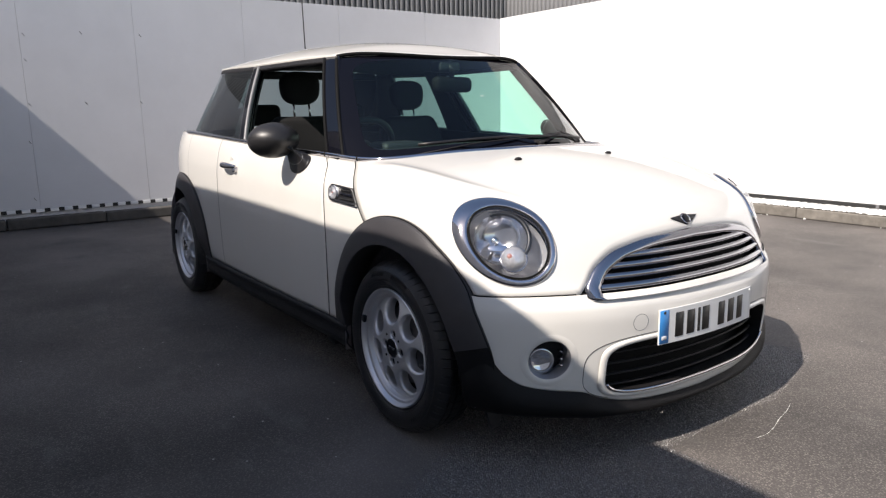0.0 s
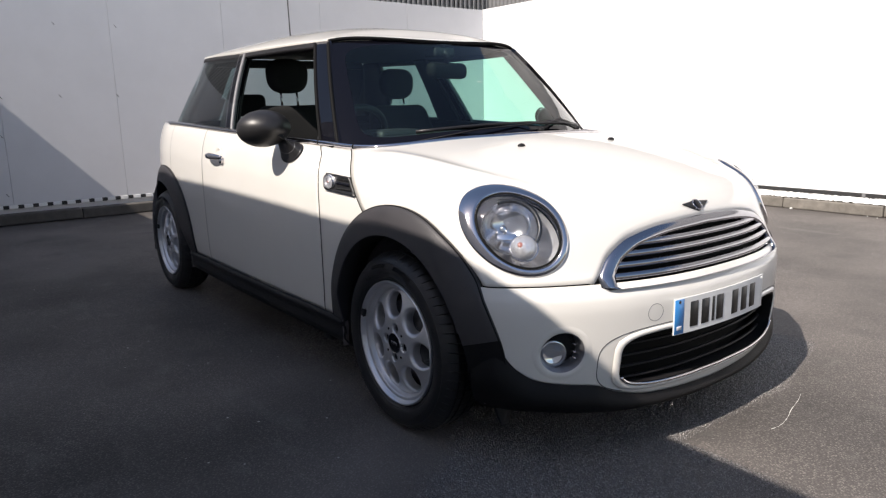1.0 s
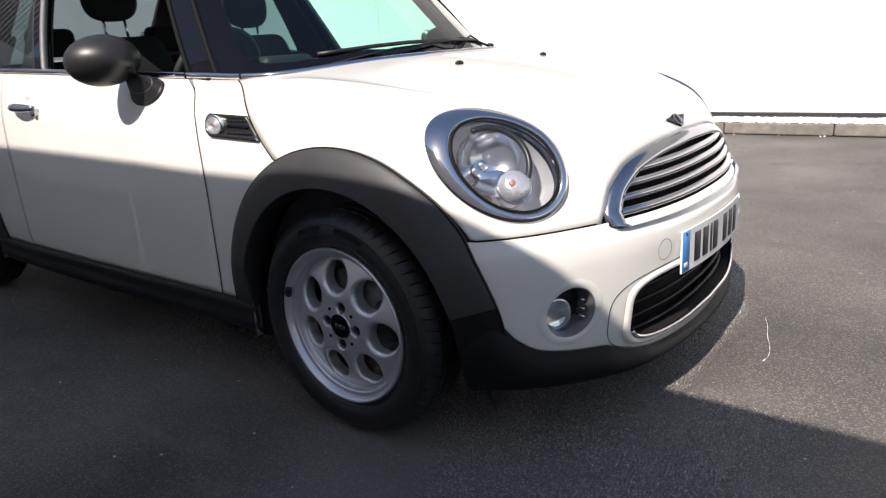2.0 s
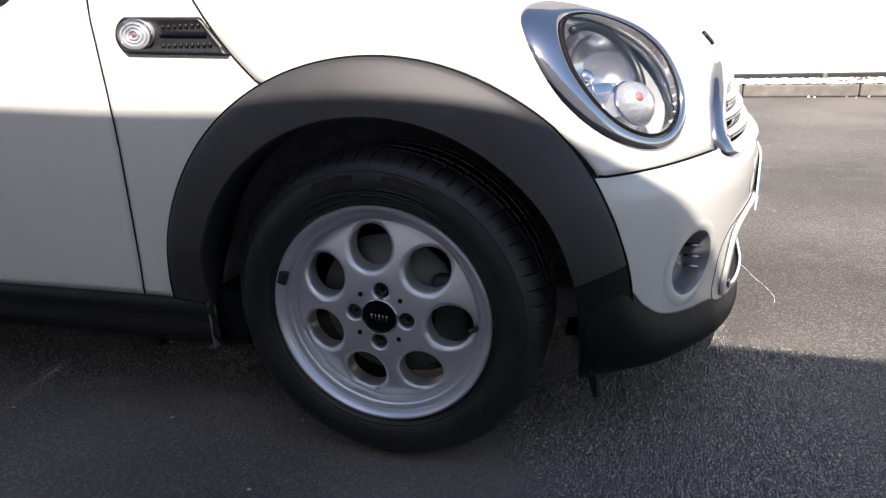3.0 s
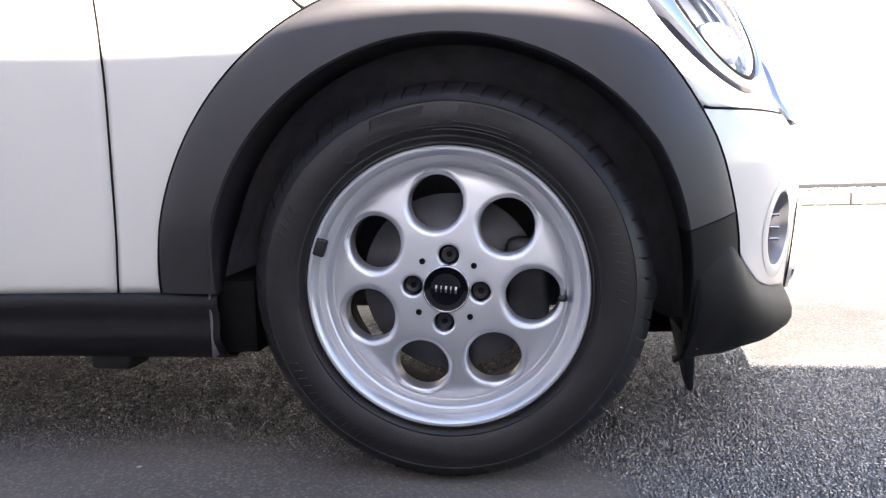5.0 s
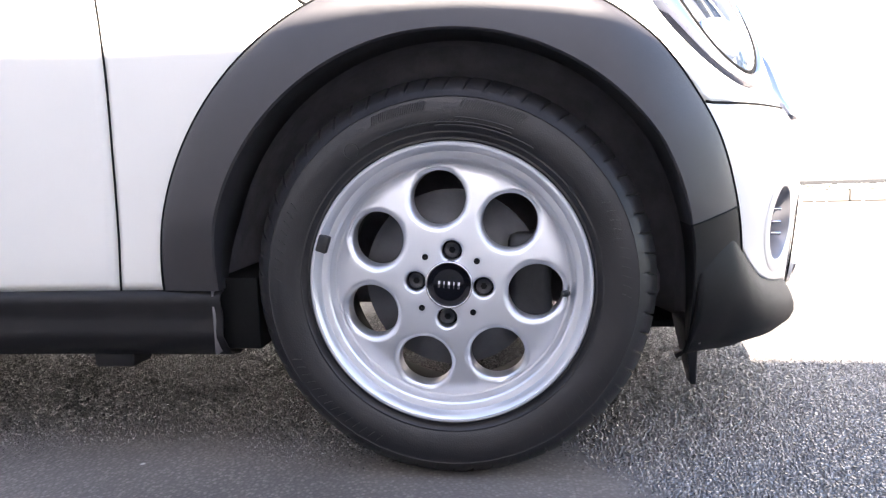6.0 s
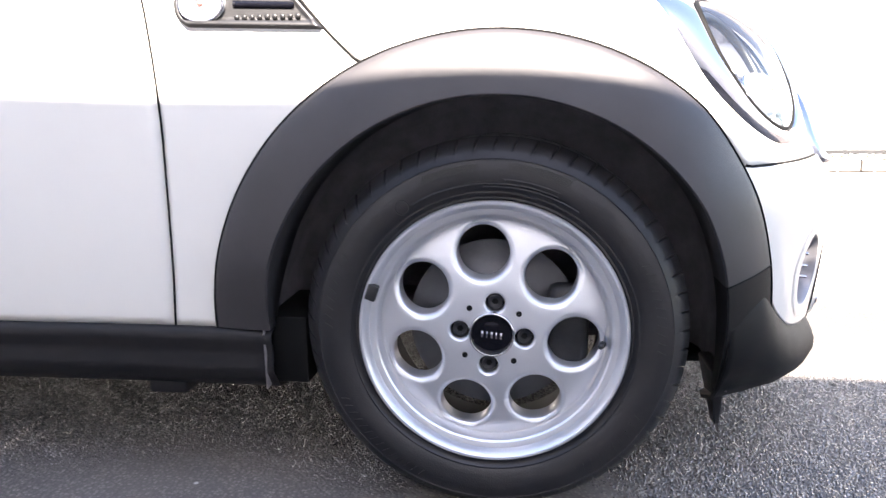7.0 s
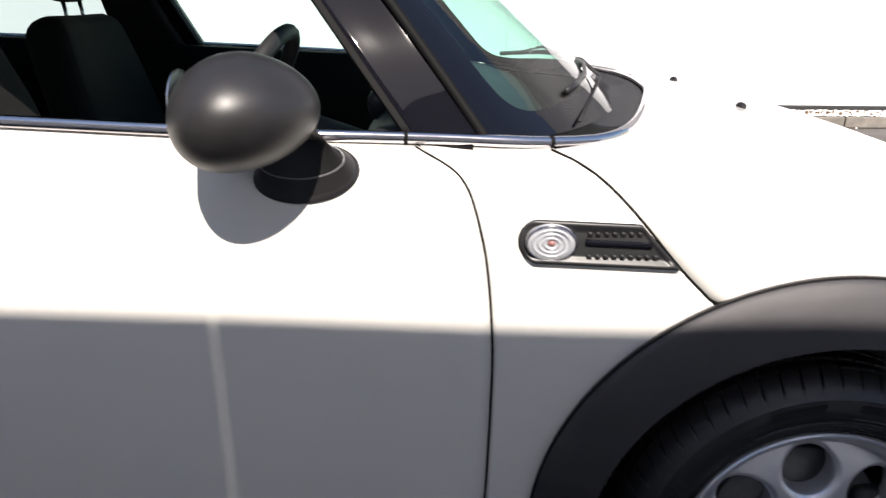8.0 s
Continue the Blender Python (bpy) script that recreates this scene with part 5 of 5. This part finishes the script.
    # foot: a flared cone from below the shell down to the door's shoulder
    ph_ = np.linspace(0, 2 * np.pi, 40, endpoint=False)
    bx_, bz_ = -.786 + .072 * np.cos(ph_), .884 + .036 * np.sin(ph_) + .004 * np.cos(ph_)
    base_ = np.stack([bx_, -side_y(bx_, bz_), bz_], -1)
    top_ = np.stack([c[0] + .046 + .034 * np.cos(ph_), c[1] + .030 - .026 * np.sin(ph_), 0 * ph_ + c[2] - .026], -1)
    rows_ = []
    for k_, wide_ in ((-.02, 1.02), (.0, 1.03), (.05, 1.03), (.07, 1.0), (.12, 1.0), (.30, .95), (.5, .90), (.7, .92), (.9, .98), (1.0, 1.0)):
        ring_ = base_ * (1 - k_) + top_ * k_
        rows_.append(ring_.mean(0) + (ring_ - ring_.mean(0)) * wide_ + np.array((0, -.004, 0)))
    part("foot", sheet_bm(np.array(rows_[3:]) * flip, wrap=True, out=tuple((base_.mean(0) + (0, .02, -.02)) * flip)), SATIN, mir, "black mirror foot")
    part("foot_gasket", sheet_bm(np.array(rows_[:4]) * flip, wrap=True, out=tuple(base_.mean(0) * flip)), RUBBER, mir)
    seam_ = rows_[5]
    part("foot_seam", tube_bm(seam_ * flip, .0012, 5, True), GREY, mir, "fine seam round the foot")

# ---- cabin ----
def rounded(x0, x1, y0, y1, z0, z1, r):
    return box_bm(x0, x1, y0, y1, z0, z1, r, 4)


def seat(x, y, headrest_z, tall=.58):
    st = tagged(new("seat"), "dark fabric bucket seat with a padded headrest")
    st.parent = car
    b = rounded(-.065, .065, -.235, .235, 0, tall, .055)
    bmesh.ops.subdivide_edges(b, edges=b.edges[:], cuts=3, use_grid_fill=True)
    for v_ in b.verts:
        w_ = 1 - .75 * max(0, v_.co.z / tall - .55) ** 1.3
        v_.co.y *= w_
        v_.co.x += .02 * (abs(v_.co.y) / .23) ** 2
    bmesh.ops.rotate(b, verts=b.verts, cent=(0, 0, 0), matrix=Matrix.Rotation(radians(-14), 3, "Y"))
    bmesh.ops.translate(b, verts=b.verts, vec=(x + .12, y, .48))
    part("backrest", b, FABRIC, st)
    b = rounded(x + .04, x + .56, y - .245, y + .245, .34, .50, .06)
    part("cushion", b, FABRIC, st)
    part("pedestal", rounded(x + .10, x + .50, y - .20, y + .20, .225, .36, .02), DARK, st)
    b = bmesh.new()
    bmesh.ops.create_uvsphere(b, u_segments=32, v_segments=20, radius=1)
    for v_ in b.verts:
        q_ = [math.copysign(abs(k_) ** .72, k_) for k_ in v_.co]
        v_.co = Vector((.052 * q_[0], .112 * q_[1] * (1 + .06 * q_[2]), .088 * q_[2]))
    bmesh.ops.translate(b, verts=b.verts, vec=(x - .015, y, headrest_z))
    part("headrest", b, FABRIC, st, "padded headrest on two steel posts")
    for dy in (-.045, .045):
        part("post", tube_bm([(x - .010, y + dy, headrest_z - .06), (x + .005, y + dy, headrest_z - .17)], .006, 8, up=(1, 0, 0)), CHROME, st)


seat(-1.615, -.36, 1.225, .61)
seat(-1.675, .36, 1.188, .60)
bench = tagged(new("rear_bench"), "dark fabric rear bench")
bench.parent = car
b = rounded(-.07, .07, -.56, .56, 0, .52, .05)
bmesh.ops.rotate(b, verts=b.verts, cent=(0, 0, 0), matrix=Matrix.Rotation(radians(-18), 3, "Y"))
bmesh.ops.translate(b, verts=b.verts, vec=(-2.18, 0, .46))
part("backrest", b, FABRIC, bench)
part("cushion", rounded(-2.12, -1.70, -.56, .56, .36, .48, .05), FABRIC, bench)
for y in (-.30, .30):
    part("headrest", rounded(-2.37, -2.29, y - .11, y + .11, 1.02, 1.15, .035), FABRIC, bench)
dash = tagged(new("dashboard"), "dark moulded dashboard")
dash.parent = car
P = np.array([[(x, y * min(1, .86 + (-.42 - x) * 2.0), z + .014 * math.cos(y * 2.2) - .03 * max(0, abs(y) - .42) * (x > -.55)) for y in np.linspace(-.66, .66, 30)] for x, z in ((-.42, .90), (-.52, .925), (-.62, .935), (-.70, .925), (-.735, .89), (-.72, .80), (-.66, .62), (-.55, .5))])
sheet("top", P, DARK, dash, out=(-.4, 0, .6), thick=.01)
b = rounded(-.74, -.58, -.46, -.25, .905, .965, .025)
part("binnacle", b, DARK, dash)
wheel_rim = tagged(new("steering_wheel"), "black steering wheel with a chrome spoke edge")
wheel_rim.parent = car
sc, sn = np.array((-.98, -.36, .912)), Vector((-.86, 0, .50)).normalized()
sq = sn.to_track_quat("Z", "Y").to_matrix()
ring = [Vector(sc) + sq @ Vector((.168 * math.cos(x), .168 * math.sin(x), 0)) for x in np.linspace(0, 2 * np.pi, 48, endpoint=False)]
part("rim", tube_bm(ring, .0155, 10, True, up=tuple(sn)), DARK, wheel_rim)
part("boss", disc_bm(sc - np.array(sn) * .02, tuple(sn), .065, .05, 28, .02), DARK, wheel_rim)
for x in (0, np.pi, -np.pi / 2):
    part("spoke", tube_bm([Vector(sc) + sq @ Vector((.05 * math.cos(x), .05 * math.sin(x), -.02)), Vector(sc) + sq @ Vector((.17 * math.cos(x), .17 * math.sin(x), 0))], [.020, .013], 8, flat=.5, up=tuple(sn)), GREY if x == np.pi else DARK, wheel_rim)
part("column", tube_bm([sc, sc + np.array((.30, 0, -.10))], .035, 12), DARK, wheel_rim)
b = rounded(-.03, .03, -.125, .125, -.036, .036, .026)
bmesh.ops.rotate(b, verts=b.verts, cent=(0, 0, 0), matrix=Matrix.Rotation(radians(12), 3, "Z"))
bmesh.ops.translate(b, verts=b.verts, vec=(-.77, .03, 1.213))
part("tail_trim", box_bm(-2.465, -2.445, -.665, .665, .30, 1.0, .004), SEAL, car, "dark inner lining of the tailgate")
part("tail_header", box_bm(-2.33, -2.29, -.50, .50, 1.305, 1.352, .006), DARK, car)
cabin_mirror = part("cabin_mirror", b, SEAL, car, "dark rear-view mirror")
part("stalk", tube_bm([(-.76, .02, 1.24), (-.73, 0, 1.28), (-.76, 0, 1.315)], .014, 10), DARK, cabin_mirror)
part("sensor_box", rounded(-.83, -.74, -.06, .06, 1.270, 1.318, .015), DARK, car)
for s_ in (1, -1):
    P = np.array([[(x, s_ * (y_ if s_ else y_), z if z < .9 else float(belt(x)) - .004) for x in np.linspace(-2.42, -.55, 40)] for y_, z in ((.70, .92), (.665, .905), (.655, .80), (.675, .62), (.66, .40), (.64, .235))])
    sheet("inner_trim", P, SEAL, car, "dark inner door trim", out=None, thick=.01)
part("headlining", sheet_bm(Pr[2:-2, 3:-3] - (0, 0, .03), out=(-1.6, 0, 3)), material("headlining", (.10, .10, .10), .9, 0, 0, .05, 20), car, "pale headlining")
